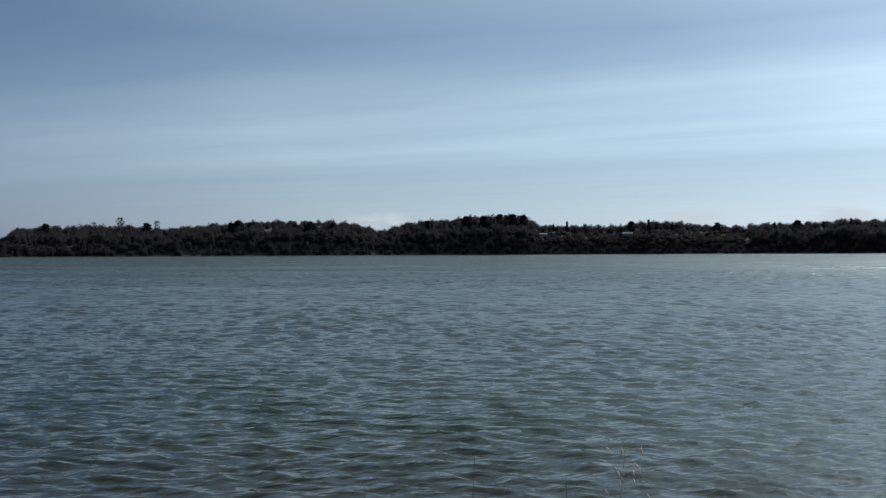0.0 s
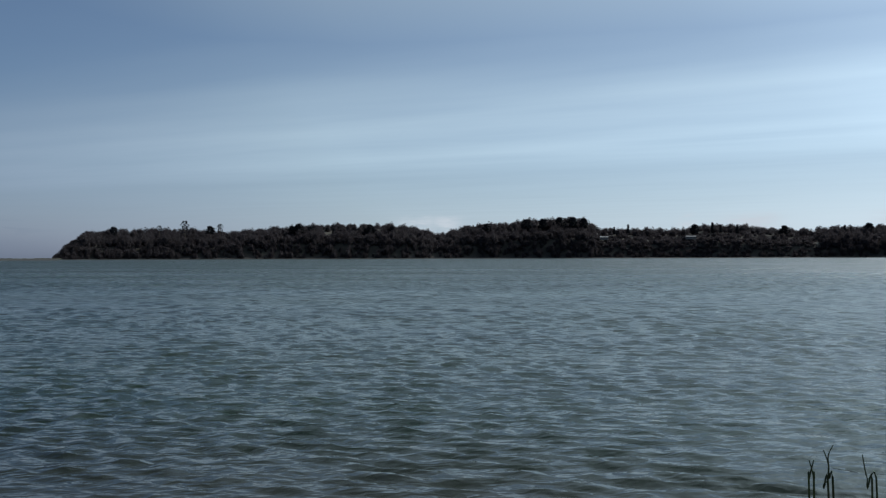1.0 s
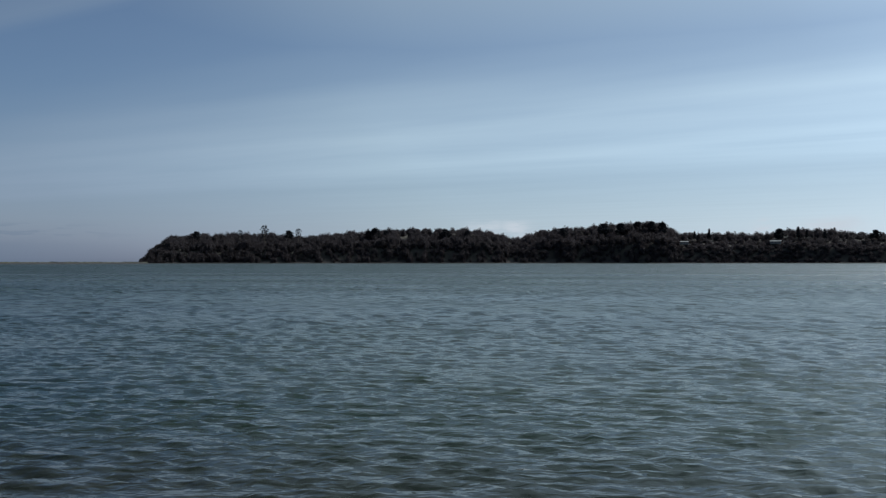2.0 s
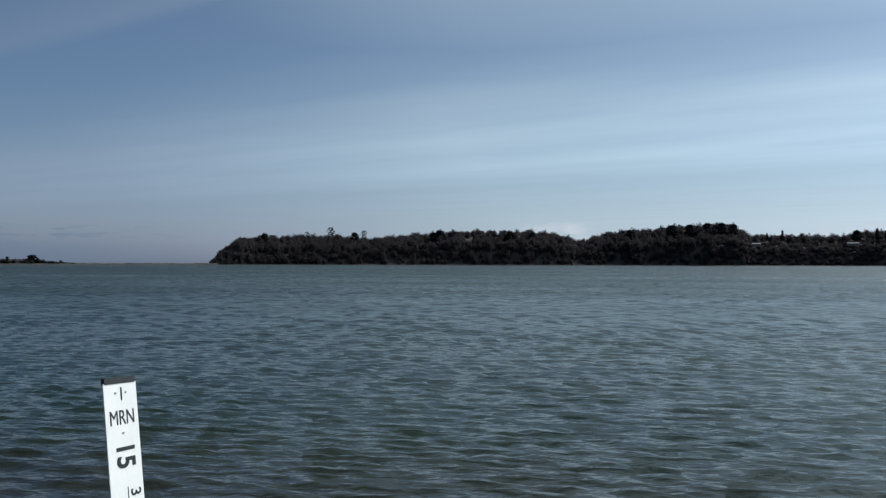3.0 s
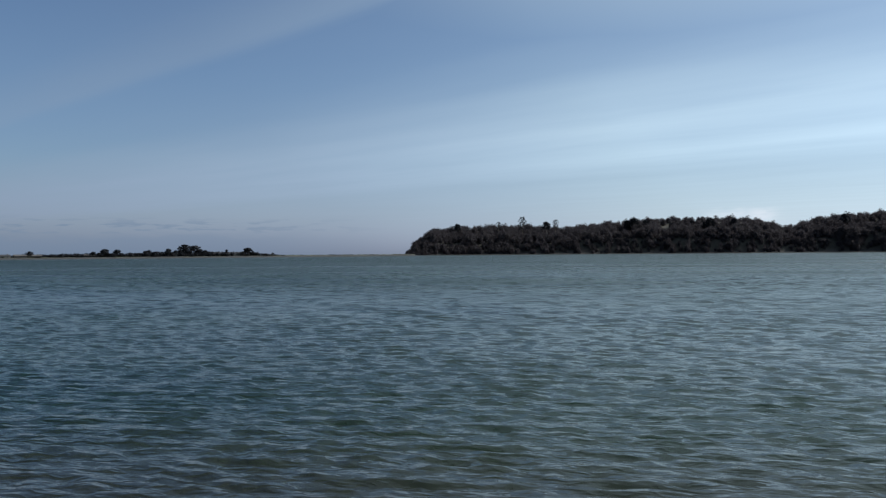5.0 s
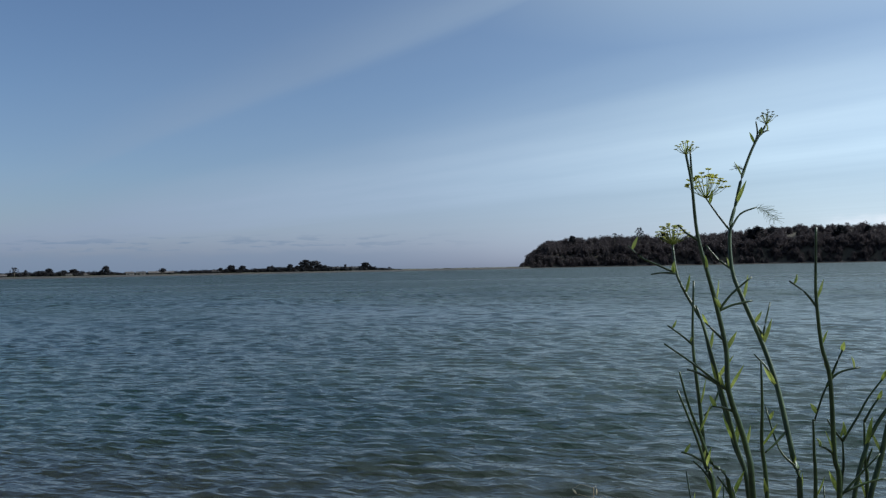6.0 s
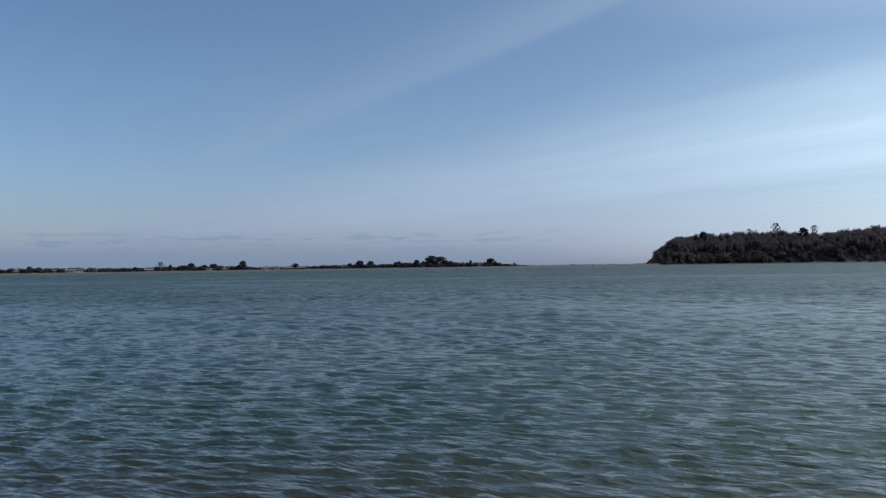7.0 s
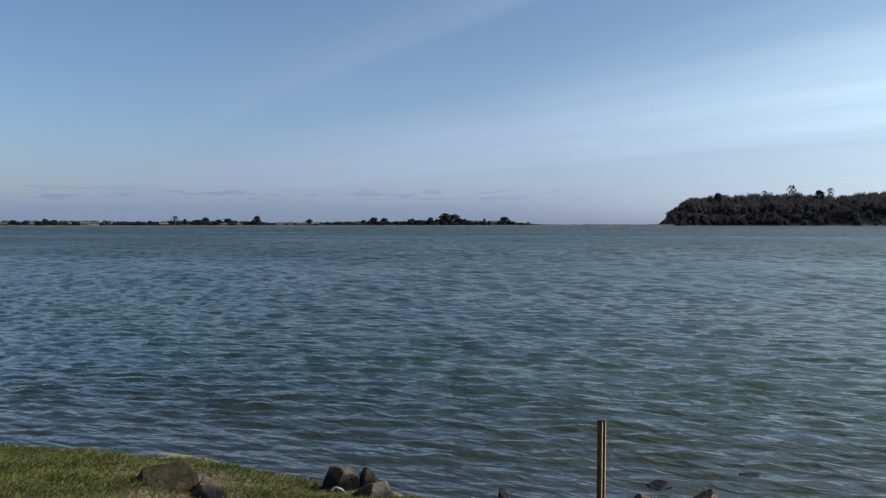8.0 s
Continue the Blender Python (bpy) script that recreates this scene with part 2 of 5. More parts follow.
M_GLASS = material("window_glass", 0.08, spec=0.8)[0]
M_GLASS.node_tree.nodes["Principled BSDF"].inputs["Base Color"].default_value = (0.02, 0.025, 0.03, 1)
M_PANEL = mottled("white_sign_sheeting", (0.82, 0.80, 0.76), (0.90, 0.88, 0.84), 6.0, 0.4, 9.0)
M_BLACK = mottled("black_sign_paint", (0.010, 0.011, 0.012), (0.03, 0.03, 0.03), 20.0, 0.45, 4.0)
M_ZINC = mottled("galvanised_steel", (0.36, 0.37, 0.38), (0.58, 0.59, 0.60), 8.0, 0.38, 7.0)
M_ZINC.node_tree.nodes["Principled BSDF"].inputs["Metallic"].default_value = 0.7
M_RUST = mottled("rusty_steel", (0.03, 0.014, 0.008), (0.12, 0.055, 0.026), 8.0, 0.6, 7.0, 0.002)
M_SUNLIT_EDGE = mottled("sunlit_steel_edge", (0.46, 0.30, 0.15), (0.72, 0.54, 0.32), 14.0, 0.5, 5.0)
M_POLE = mottled("creosoted_pole_wood", (0.05, 0.035, 0.025), (0.15, 0.11, 0.08), 3.0, 0.85, 9.0, 0.01)
M_DRIFT = mottled("bleached_driftwood", (0.15, 0.125, 0.095), (0.36, 0.31, 0.25), 4.0, 0.8, 7.0, 0.008)

# Water: turbid green body under a wind-rippled surface.
M_WATER, wtr, wb = material("lagoon_water", 0.06, spec=0.5)
wb.inputs["IOR"].default_value = 1.33
place = node(wtr, "ShaderNodeTexCoord").outputs["Object"]
# the wind comes from ahead: crests lie across that
down = node(wtr, "ShaderNodeMapping", Vector=place, Rotation=(0, 0, -0.15)).outputs[0]
patch = noise_tex(wtr, node(wtr, "ShaderNodeMapping", Vector=place, Scale=(0.012, 0.035, 1.0)).outputs[0], 1.0, 3.0)
murk = noise_tex(wtr, node(wtr, "ShaderNodeMapping", Vector=place, Scale=(0.05, 0.11, 1.0)).outputs[0], 1.0, 4.0)
deep = blend(wtr, ramp(wtr, murk, [(0.35, 0.0), (0.65, 1.0)]), (0.007, 0.019, 0.014, 1), (0.014, 0.027, 0.012, 1))
# stirred-up silt over the shallows
shoal = node(wtr, "ShaderNodeAttribute")
shoal.attribute_name = "shallow"
silt = maths(wtr, "MULTIPLY", shoal.outputs["Fac"], ramp(wtr, murk, [(0.3, 0.7), (0.7, 1.0)]))
link(wtr, blend(wtr, silt, deep, (0.020, 0.021, 0.015, 1)), wb.inputs["Base Color"])
reach = node(wtr, "ShaderNodeAttribute")
reach.attribute_name = "reach"
offing = reach.outputs["Fac"]
rip1 = noise_tex(wtr, node(wtr, "ShaderNodeMapping", Vector=down, Scale=(0.9, 1.8, 1.0)).outputs[0], 1.0, 2.0, 0.5)
rip2 = noise_tex(wtr, node(wtr, "ShaderNodeMapping", Vector=down, Scale=(1.7, 3.6, 1.0)).outputs[0], 1.0, 1.0, 0.5)
rip3 = noise_tex(wtr, node(wtr, "ShaderNodeMapping", Vector=down, Scale=(3.2, 6.6, 1.0)).outputs[0], 1.0, 1.0, 0.5)
rip4 = noise_tex(wtr, node(wtr, "ShaderNodeMapping", Vector=down, Scale=(6.0, 13.0, 1.0)).outputs[0], 1.0, 1.0, 0.5)
crest = maths(wtr, "SUBTRACT", 1.0, maths(wtr, "ABSOLUTE", maths(wtr, "SUBTRACT", maths(wtr, "MULTIPLY", rip3, 2.0), 1.0)))
ripple = maths(wtr, "ADD", maths(wtr, "MULTIPLY", rip2, 0.050), maths(wtr, "ADD", maths(wtr, "MULTIPLY", crest, 0.016), maths(wtr, "MULTIPLY", rip4, 0.009)))
ripple = maths(wtr, "ADD", ripple, maths(wtr, "MULTIPLY", rip1, ramp(wtr, maths(wtr, "DIVIDE", offing, 240.0), [(0.12, 0.06), (0.3, 0.25), (0.7, 1.1)])))
ripple = maths(wtr, "MULTIPLY", ripple, ramp(wtr, patch, [(0.36, 0.7), (0.6, 1.0)]))
# out on the open lagoon the wind chop is finer than the sheet can carry: it shows as a rougher gloss
chop = ramp(wtr, maths(wtr, "DIVIDE", offing, 400.0), [(0.02, 0.06), (0.05, 0.125), (0.1, 0.205), (0.2, 0.275), (0.40, 0.31), (0.44, 0.26), (0.47, 0.33), (1.0, 0.36)])
# cat's paws: long dark and bright lanes where gusts touch the open water
lane = noise_tex(wtr, node(wtr, "ShaderNodeMapping", Vector=place, Scale=(0.018, 0.05, 1.0)).outputs[0], 1.0, 4.0, 0.6)
link(wtr, maths(wtr, "MULTIPLY", maths(wtr, "MULTIPLY", chop, ramp(wtr, patch, [(0.36, 0.9), (0.62, 1.05)])), ramp(wtr, lane, [(0.36, 0.82), (0.64, 1.12)])), wb.inputs["Roughness"])
bumped(wtr, wb, ripple, 1.0)

# ---- mesh helpers ----
def sheet(name, verts, faces, mats, index=None, smooth=True):
    """A large grid mesh from arrays of verts (n, 3) and quads (m, 4)."""
    me = bpy.data.meshes.new(name)
    me.vertices.add(len(verts))
    me.vertices.foreach_set("co", np.asarray(verts, dtype=np.float32).ravel())
    k = faces.shape[1]
    me.loops.add(faces.size)
    me.loops.foreach_set("vertex_index", faces.astype(np.int32).ravel())
    me.polygons.add(len(faces))
    me.polygons.foreach_set("loop_start", np.arange(0, faces.size, k, dtype=np.int32))
    for m in mats:
        me.materials.append(m)
    if index is not None:
        me.polygons.foreach_set("material_index", index.astype(np.int32))
    me.polygons.foreach_set("use_smooth", np.full(len(faces), smooth))
    me.update(calc_edges=True)
    me.validate()
    return me


def grid_faces(rows, cols, start=0, flip=True):
    i = np.arange(rows - 1)[:, None] * cols + np.arange(cols - 1)[None, :] + start
    order = [i, i + cols, i + cols + 1, i + 1] if flip else [i, i + 1, i + cols + 1, i + cols]
    return np.stack(order, -1).reshape(-1, 4)


def part(name, bm, mat, parent=None, label=""):
    """Links a bmesh (or a finished mesh) as one object under a thing or a part."""
    if isinstance(bm, bmesh.types.BMesh):
        me = bpy.data.meshes.new(name)
        bm.to_mesh(me)
        bm.free()
    else:
        me = bm
    if mat and not me.materials:
        me.materials.append(mat)
    ob = new(name, me)
    ob.parent = parent
    return tagged(ob, label)


def thing(name, m, label, category, group="", kind=""):
    ob = new(name)
    ob.empty_display_size = 0.2
    ob.matrix_world = m
    return tagged(ob, label, category, group, kind)


def tube(bm, pts, radii, sides=6, cap=True):
    """A tapered tube along points, added to bm."""
    pts = [Vector(p) for p in pts]
    rings = []
    for i, p in enumerate(pts):
        d = (pts[min(i + 1, len(pts) - 1)] - pts[max(i - 1, 0)]).normalized()
        a = d.orthogonal().normalized() if abs(d.z) < 0.9 else d.cross(Vector((0, 1, 0))).normalized()
        b = d.cross(a)
        r = radii[i] if isinstance(radii, (list, tuple)) else radii
        rings.append([bm.verts.new(p + (a * math.cos(k * 2 * math.pi / sides) + b * math.sin(k * 2 * math.pi / sides)) * r) for k in range(sides)])
    for r0, r1 in zip(rings, rings[1:]):
        for k in range(sides):
            bm.faces.new((r0[k], r0[(k + 1) % sides], r1[(k + 1) % sides], r1[k])).smooth = True
    if cap:
        bm.faces.new(rings[0][::-1])
        bm.faces.new(rings[-1])


def bezier(pts, n=4):
    """A smooth line through points (Catmull-Rom)."""
    p = [Vector(q) for q in pts]
    p = [p[0] * 2 - p[1], *p, p[-1] * 2 - p[-2]]
    out = []
    for i in range(1, len(p) - 2):
        for k in range(n):
            t = k / n
            a, b, c, d = p[i - 1], p[i], p[i + 1], p[i + 2]
            out.append(0.5 * (2 * b + (c - a) * t + (2 * a - 5 * b + 4 * c - d) * t * t + (3 * b - a - 3 * c + d) * t ** 3))
    return out + [p[-2]]


def blob(bm, c, r, rng, sub=1, rough=0.3, flat=1.0):
    """A jagged lump of a few faces, added to bm."""
    got = bmesh.ops.create_icosphere(bm, subdivisions=sub, radius=1.0)
    for v in got["verts"]:
        k = 1 + rng.uniform(-rough, rough)
        v.co = Vector((c[0] + v.co.x * r * k, c[1] + v.co.y * r * k, c[2] + v.co.z * r * k * flat))


def box(bm, x0, x1, y0, y1, z0, z1):
    v = [bm.verts.new((x, y, z)) for z in (z0, z1) for x, y in ((x0, y0), (x1, y0), (x1, y1), (x0, y1))]
    for f in ((0, 3, 2, 1), (4, 5, 6, 7), (0, 1, 5, 4), (1, 2, 6, 5), (2, 3, 7, 6), (3, 0, 4, 7)):
        bm.faces.new([v[i] for i in f])


# ---- the plan: the road's line, and places by metres along it (s) and off it to the water side (d) ----
SPEED = 12.5606


def turn_at(s):
    t = np.clip(np.asarray(s, dtype=float) / SPEED, 0.0, 8.6)
    return np.radians(74.0 + 4.39842 * t + 0.134973 * t * t)


S_TAB = np.arange(-6000.0, 6200.0, 0.25)
_h = turn_at(S_TAB + 0.125)
X_TAB = np.concatenate([[0.0], np.cumsum(-np.sin(_h[:-1]) * 0.25)])
Y_TAB = np.concatenate([[0.0], np.cumsum(np.cos(_h[:-1]) * 0.25)])
_zero = int(round(6000 / 0.25))
X_TAB -= X_TAB[_zero]
Y_TAB -= Y_TAB[_zero]


def road_xy(s, d):
    h = turn_at(s)
    return np.interp(s, S_TAB, X_TAB) + np.cos(h) * d, np.interp(s, S_TAB, Y_TAB) + np.sin(h) * d


def step(a, b, x):
    t = np.clip((np.asarray(x, dtype=float) - a) / (b - a), 0, 1)
    return t * t * (3 - 2 * t)


def shore(s):
    s = np.asarray(s, dtype=float)
    return 6.75 + 0.18 * np.sin(0.31 * s + 2.0) + 0.12 * np.sin(0.83 * s + 1) + 0.45 * step(99.2, 100.6, s) + 1.2 * step(101.2, 105.2, s) + 0.5 * step(108, 120, s)


ROAD_Z = 0.72


def ground_z(s, d):
    s, d = np.asarray(s, dtype=float), np.asarray(d, dtype=float)
    e = shore(s)
    fall = np.clip((d - 3.9) / (e - 3.9), 0, 1)
    z = ROAD_Z * (1 - fall * (0.6 + 0.4 * fall))
    z = z - np.clip(d - e, 0, 6) * 0.24
    hill = 26.0 * step(14, 95, -d)
    rough = 0.05 * np.sin(1.7 * s + 2.1 * d) * np.sin(2.3 * d - 0.9 * s) + 0.03 * np.sin(5.1 * s) * np.sin(4.3 * d + 1)
    rough = rough * step(1.8, 3.0, d)
    return z + hill + rough


def spot(s, d, lift=0.0):
    x, y = road_xy(s, d)
    return Vector((float(x), float(y), float(ground_z(s, d)) + lift))


HUB = (-45.0, 6.0)


def far(az, r, z=0.0):
    """A place across the lagoon: degrees right of +y and metres from the middle of the drive."""
    a = np.radians(az)
    return HUB[0] + np.sin(a) * r, HUB[1] + np.cos(a) * r, z


# ---- ground, road and water ----
gs = np.concatenate([np.array([-6000, -2500, -900, -300, -120]), np.arange(-60, 92, 1.0), np.arange(92, 116, 0.2), np.arange(116, 180, 1.0), np.array([260, 500, 1200, 2800, 6000])])
gd = np.concatenate([np.array([-100, -80, -60, -45, -30, -20, -14, -8, -4, 0, 1.5]), np.arange(1.9, 10.2, 0.17), np.array([11, 13, 16, 22, 40, 100, 400, 1200, 3000, 7000])])
GS, GD = np.meshgrid(gs, gd)
GX, GY = road_xy(GS, GD)
GZ = ground_z(GS, GD)
me = sheet("ground", np.stack([GX, GY, GZ], -1).reshape(-1, 3), grid_faces(*GS.shape), [M_GROUND])
tagged(part("ground", me, None), "brown earth and gravel shore bank sloping into the lagoon", "ground", kind="structure")

rs = np.arange(-160, 262, 2.0)
RS, RD = np.meshgrid(rs, np.array([-6.4, -6.3, -2.4, 1.2, 1.3]))
RX, RY = road_xy(RS, RD)
RZ = np.where(np.abs(RD + 2.55) > 3.8, ROAD_Z - 0.06, ROAD_Z + 0.03)
me = sheet("road", np.stack([RX, RY, RZ], -1).reshape(-1, 3), grid_faces(*RS.shape), [M_ROAD])
tagged(part("road", me, None), "two-lane grey asphalt coast road beside the lagoon", "road", kind="structure")

# the near water carries real waves; beyond them the sheet is level
wrng = np.random.default_rng(7)
near_s = np.concatenate([np.arange(-150, -48, 0.5), np.arange(-48, 140, 0.19), np.arange(140, 240, 0.4), np.arange(240, 420, 0.8)])
near_d = [5.9]
while near_d[-1] < 215:
    near_d.append(near_d[-1] + 0.05 + 0.0062 * (near_d[-1] - 5.9))
near_d = np.array(near_d)
D_END = float(near_d[-1])
WS, WD = np.meshgrid(near_s, near_d)
WX, WY = road_xy(WS, WD)
WZ = np.zeros_like(WX)
# the mesh's own spacing across and along the shore: it carries no wave that is finer
gap = 0.05 + 0.0062 * (WD - 5.9)
gap_s = np.hypot(np.gradient(WX, axis=1), np.gradient(WY, axis=1))
sets = ((70, 0.12, 0.40, 0.066, 34, 0), (80, 0.32, 0.85, 0.058, 55, 1), (34, 0.85, 2.6, 0.053, 46, 2))
for count, lam0, lam1, slope, spread, kind in sets:
    # ripples and chop turn in to face the shore; the longer waves of the open lagoon do not
    wa, wd = (WX, WY) if kind == 2 else (WS, WD)
    grown = 1.0 if kind == 0 else 0.50 + 0.90 * step(9, 45, WD) if kind == 1 else 0.08 + 0.92 * step(24, 80, WD)
    for k in range(count):
        lam = math.exp(wrng.uniform(math.log(lam0), math.log(lam1)))
        th = radians(90 + wrng.normal(26 if kind == 2 else 4, spread))
        kk = 2 * math.pi / lam
        amp = slope / kk * step(1.8, 3.2, lam / gap) * step(1.8, 3.2, lam / max(0.05, abs(math.cos(th))) / gap_s)
        ph = kk * (math.cos(th) * wa + math.sin(th) * wd) + wrng.uniform(0, 6.28)
        group = 0.75 + 0.5 * np.sin(WX * wrng.uniform(0.1, 0.5) + wrng.uniform(0, 6)) * np.sin(WY * wrng.uniform(0.1, 0.5) + wrng.uniform(0, 6))
        WZ += amp * grown * group * (np.sin(ph) + 0.3 * np.cos(2 * ph))
calm = step(0.0, 2.2, WD - shore(WS)) * 0.75 + 0.25
edge = (1 - step(165, 208, WD + 12 * np.sin(WS * 0.021 + 1.0) + 5 * np.sin(WS * 0.083))) * step(-150, -135, WS) * (1 - step(400, 418, WS))
WZ = WZ * calm * edge
parts_v, parts_f, parts_d, base = [], [], [], 0
for sv, dv, zz in ((WS, WD, WZ), (None, None, None), ("before", None, None), ("after", None, None)):
    if zz is None:
        if sv is None:
            s1 = np.concatenate([np.array([-6000, -3000, -1500, -700, -350, -180, -150]), np.arange(-140, 420, 6.0), np.array([440, 540, 700, 900, 1800, 3500, 6000])])
            d1 = (D_END - 0.3) * (9000 / D_END) ** np.linspace(0, 1, 30)
        elif sv == "before":
            s1, d1 = np.array([-6000, -2000, -600, -300, -200, -149.8]), np.array([4.5, 12, 30, 60, 120, D_END - 0.2])
        else:
            s1, d1 = np.array([419.0, 500, 600, 900, 2000, 6000]), np.array([4.5, 12, 30, 60, 120, D_END - 0.2])
        sv, dv = np.meshgrid(s1, d1)
        zz = np.zeros_like(sv)
        vx, vy = road_xy(sv, dv)
    else:
        vx, vy = WX, WY
    parts_v.append(np.stack([vx, vy, zz], -1).reshape(-1, 3))
    parts_f.append(grid_faces(*sv.shape, start=base))
    parts_d.append(dv.ravel())
    base += sv.size
me = sheet("lagoon_water", np.concatenate(parts_v), np.concatenate(parts_f), [M_WATER])
shoals = me.attributes.new("shallow", "FLOAT", "POINT")
bed = np.zeros(len(me.vertices), dtype=np.float32)
bed[:WS.size] = (1 - step(0.4, 7.0, WD - shore(WS))).ravel()
shoals.data.foreach_set("value", bed)
me.attributes.new("reach", "FLOAT", "POINT").data.foreach_set("value", np.concatenate(parts_d).astype(np.float32))
tagged(part("lagoon_water", me, None), "wind-rippled grey-green water of a wide tidal lagoon", "water", kind="structure")

# ---- across the lagoon: the wooded headland ----
RIDGE_AZ = np.array([-27.1, -26.7, -26.2, -25.3, -23.5, -19, -16.4, -12, -8, -5, -2.4, -0.5, 2, 3.6, 7.2, 8.2, 12.8, 15.5, 18, 20.8, 23, 27, 32, 40, 50])
RIDGE_Z = np.array([0.5, 9, 22, 37, 41, 42, 37, 51, 51, 50, 34, 48, 53, 59, 60, 43, 39, 46, 41, 36, 39, 43, 40, 36, 28.0])


def head_front(az):
    """How far off the headland's beach lies."""
    return 1318 + 5 * np.sin(np.radians(az * 13)) + 4 * np.sin(np.radians(az * 31 + 40))


def head_z(az, r):
    """Height of the headland's soil."""
    top = np.interp(az, RIDGE_AZ, RIDGE_Z)
    front = head_front(az)
    rise = 0.5 * step(4, 34, r - front) + 0.5 * step(20, 150, r - front)
    z = 1.6 * step(-14, 4, r - front) - 0.6 + (top - 1.0) * rise * (1 - 0.75 * step(230, 560, r - front))
    return z + 1.6 * np.sin(r * 0.11 + az * 3) * np.sin(az * 5.3) * step(6, 40, r - front)


ha = np.concatenate([np.arange(-27.6, -24, 0.12), np.arange(-24, 50.1, 0.3)])
hr = np.concatenate([np.array([1296, 1304]), np.arange(1308, 1360, 3.0), np.arange(1360, 1500, 8.0), np.array([1520, 1560, 1620, 1700, 1800, 1900])])
HA, HR = np.meshgrid(ha, hr)
HX, HY, _ = far(HA, HR)
HZ = head_z(HA, HR)
HZ = np.where(HR < 1300, -1.0, HZ)
idx = (HZ.reshape(HA.shape)[:-1, :-1] < 3.4).reshape(-1).astype(int)
me = sheet("headland", np.stack([HX, HY, HZ], -1).reshape(-1, 3), grid_faces(*HA.shape, flip=False), [M_HILL, M_BEACH], idx)
tagged(part("headland", me, None), "dark wooded headland with a low bluff above the lagoon", "hill", kind="structure")


def crown_arrays(seed, lobes, slim, sprays=320):
    """A far tree's crown, about 1 m wide and 1 m tall: sprays of leaves massed on a few rounded boughs round a shaded heart."""
    rng = random.Random(seed)
    bm = bmesh.new()
    masses = [(Vector((0.0, 0.0, 0.40)), 0.33, 1.4)]
    for k in range(lobes):
        a, z = k * 2.4 + rng.uniform(-0.6, 0.6), 0.2 + 0.62 * (k + rng.random()) / lobes
        q = (0.30 - 0.24 * slim * z) * rng.uniform(0.7, 1.1)
        masses.append((Vector((math.cos(a) * q, math.sin(a) * q, z)), rng.uniform(0.13, 0.21) * (1 - 0.4 * slim * z), 0.9))
    blob(bm, masses[0][0], 0.27, rng, 1, 0.15, 1.3)
    weight = [r * r * tall for c, r, tall in masses]
    for k in range(sprays):
        c, r, tall = rng.choices(masses, weight)[0]
        w = Vector([rng.gauss(0, 1) for _ in range(3)]).normalized()
        p = c + Vector((w.x, w.y, w.z * tall)) * r * rng.uniform(0.78, 1.14)
        size = rng.uniform(0.045, 0.085)
        bm.faces.new([bm.verts.new(p + Vector([rng.uniform(-1, 1) for _ in range(3)]) * size) for _ in range(3)])
    bmesh.ops.triangulate(bm, faces=bm.faces[:])
    bm.verts.index_update()
    v = np.array([p.co[:] for p in bm.verts])
    f = np.array([[p.index for p in q.verts] for q in bm.faces])
    bm.free()
    return v, f


CROWNS = [crown_arrays(11 + k, 5 + k % 3, (0.2, 0.9, 0.45, 0.0, 0.7, 0.3)[k]) for k in range(6)]


def woods(name, spots, label, mat):
    """Far woods as one object: spots are rows of x, y, z, width, height, turn, crown."""
    vs, fs, n = [], [], 0
    for x, y, z, w, h, a, k in spots:
        v, f = CROWNS[int(k)]
        c, s_ = math.cos(a), math.sin(a)
        p = np.stack([(v[:, 0] * c - v[:, 1] * s_) * w + x, (v[:, 0] * s_ + v[:, 1] * c) * w + y, v[:, 2] * h + z], -1)
        vs.append(p)
        fs.append(f + n)
        n += len(v)
    me = sheet(name, np.concatenate(vs), np.concatenate(fs), [mat], smooth=False)
    return tagged(part(name, me, None), label, "woodland", kind="stuff")


hrng = np.random.default_rng(3)
spots = []
for k in range(2900):
    az = hrng.uniform(-26.6, 33.5)
    depth = hrng.uniform(0, 1) ** 1.15
    r = 1334 + 195 * depth
    # stands of tall trees alternate with lower growth
    stand = 0.5 + 0.5 * math.sin(az * 1.9) * math.sin(az * 0.73 + 1)
    big = 0.8 + 0.4 * stand
    w = hrng.uniform(10, 18) * big * (0.75 if az < -25.5 else 1)
    h = hrng.uniform(0.85, 1.35) * w * (0.75 if depth < 0.06 else 1)
    if 8.2 < az < 22 and depth < 0.45:
        h, w = h * 0.55, w * 0.8
    if az < -25.2:
        h *= 0.6
    x, y, _ = far(az, r)
    top = float(np.interp(az, RIDGE_AZ, RIDGE_Z)) + 10 + 2.0 * math.sin(az * 7.3) + hrng.uniform(-4, 2)
    z = float(head_z(az, r)) - 0.12 * h
    spots.append((x, y, min(z, top - h * hrng.uniform(0.93, 1.0)), w, h, hrng.uniform(0, 6.28), hrng.integers(0, 6)))
# scrub thins out down the headland's low point
for k in range(260):
    az = hrng.uniform(-27.0, -25.0)
    r = head_front(az) + hrng.uniform(3, 90)
    x, y, _ = far(az, r)
    w = hrng.uniform(4, 8)
    spots.append((x, y, float(head_z(az, r)) - 0.25 * w, w, w * hrng.uniform(0.8, 1.2), hrng.uniform(0, 6.28), hrng.integers(0, 6)))
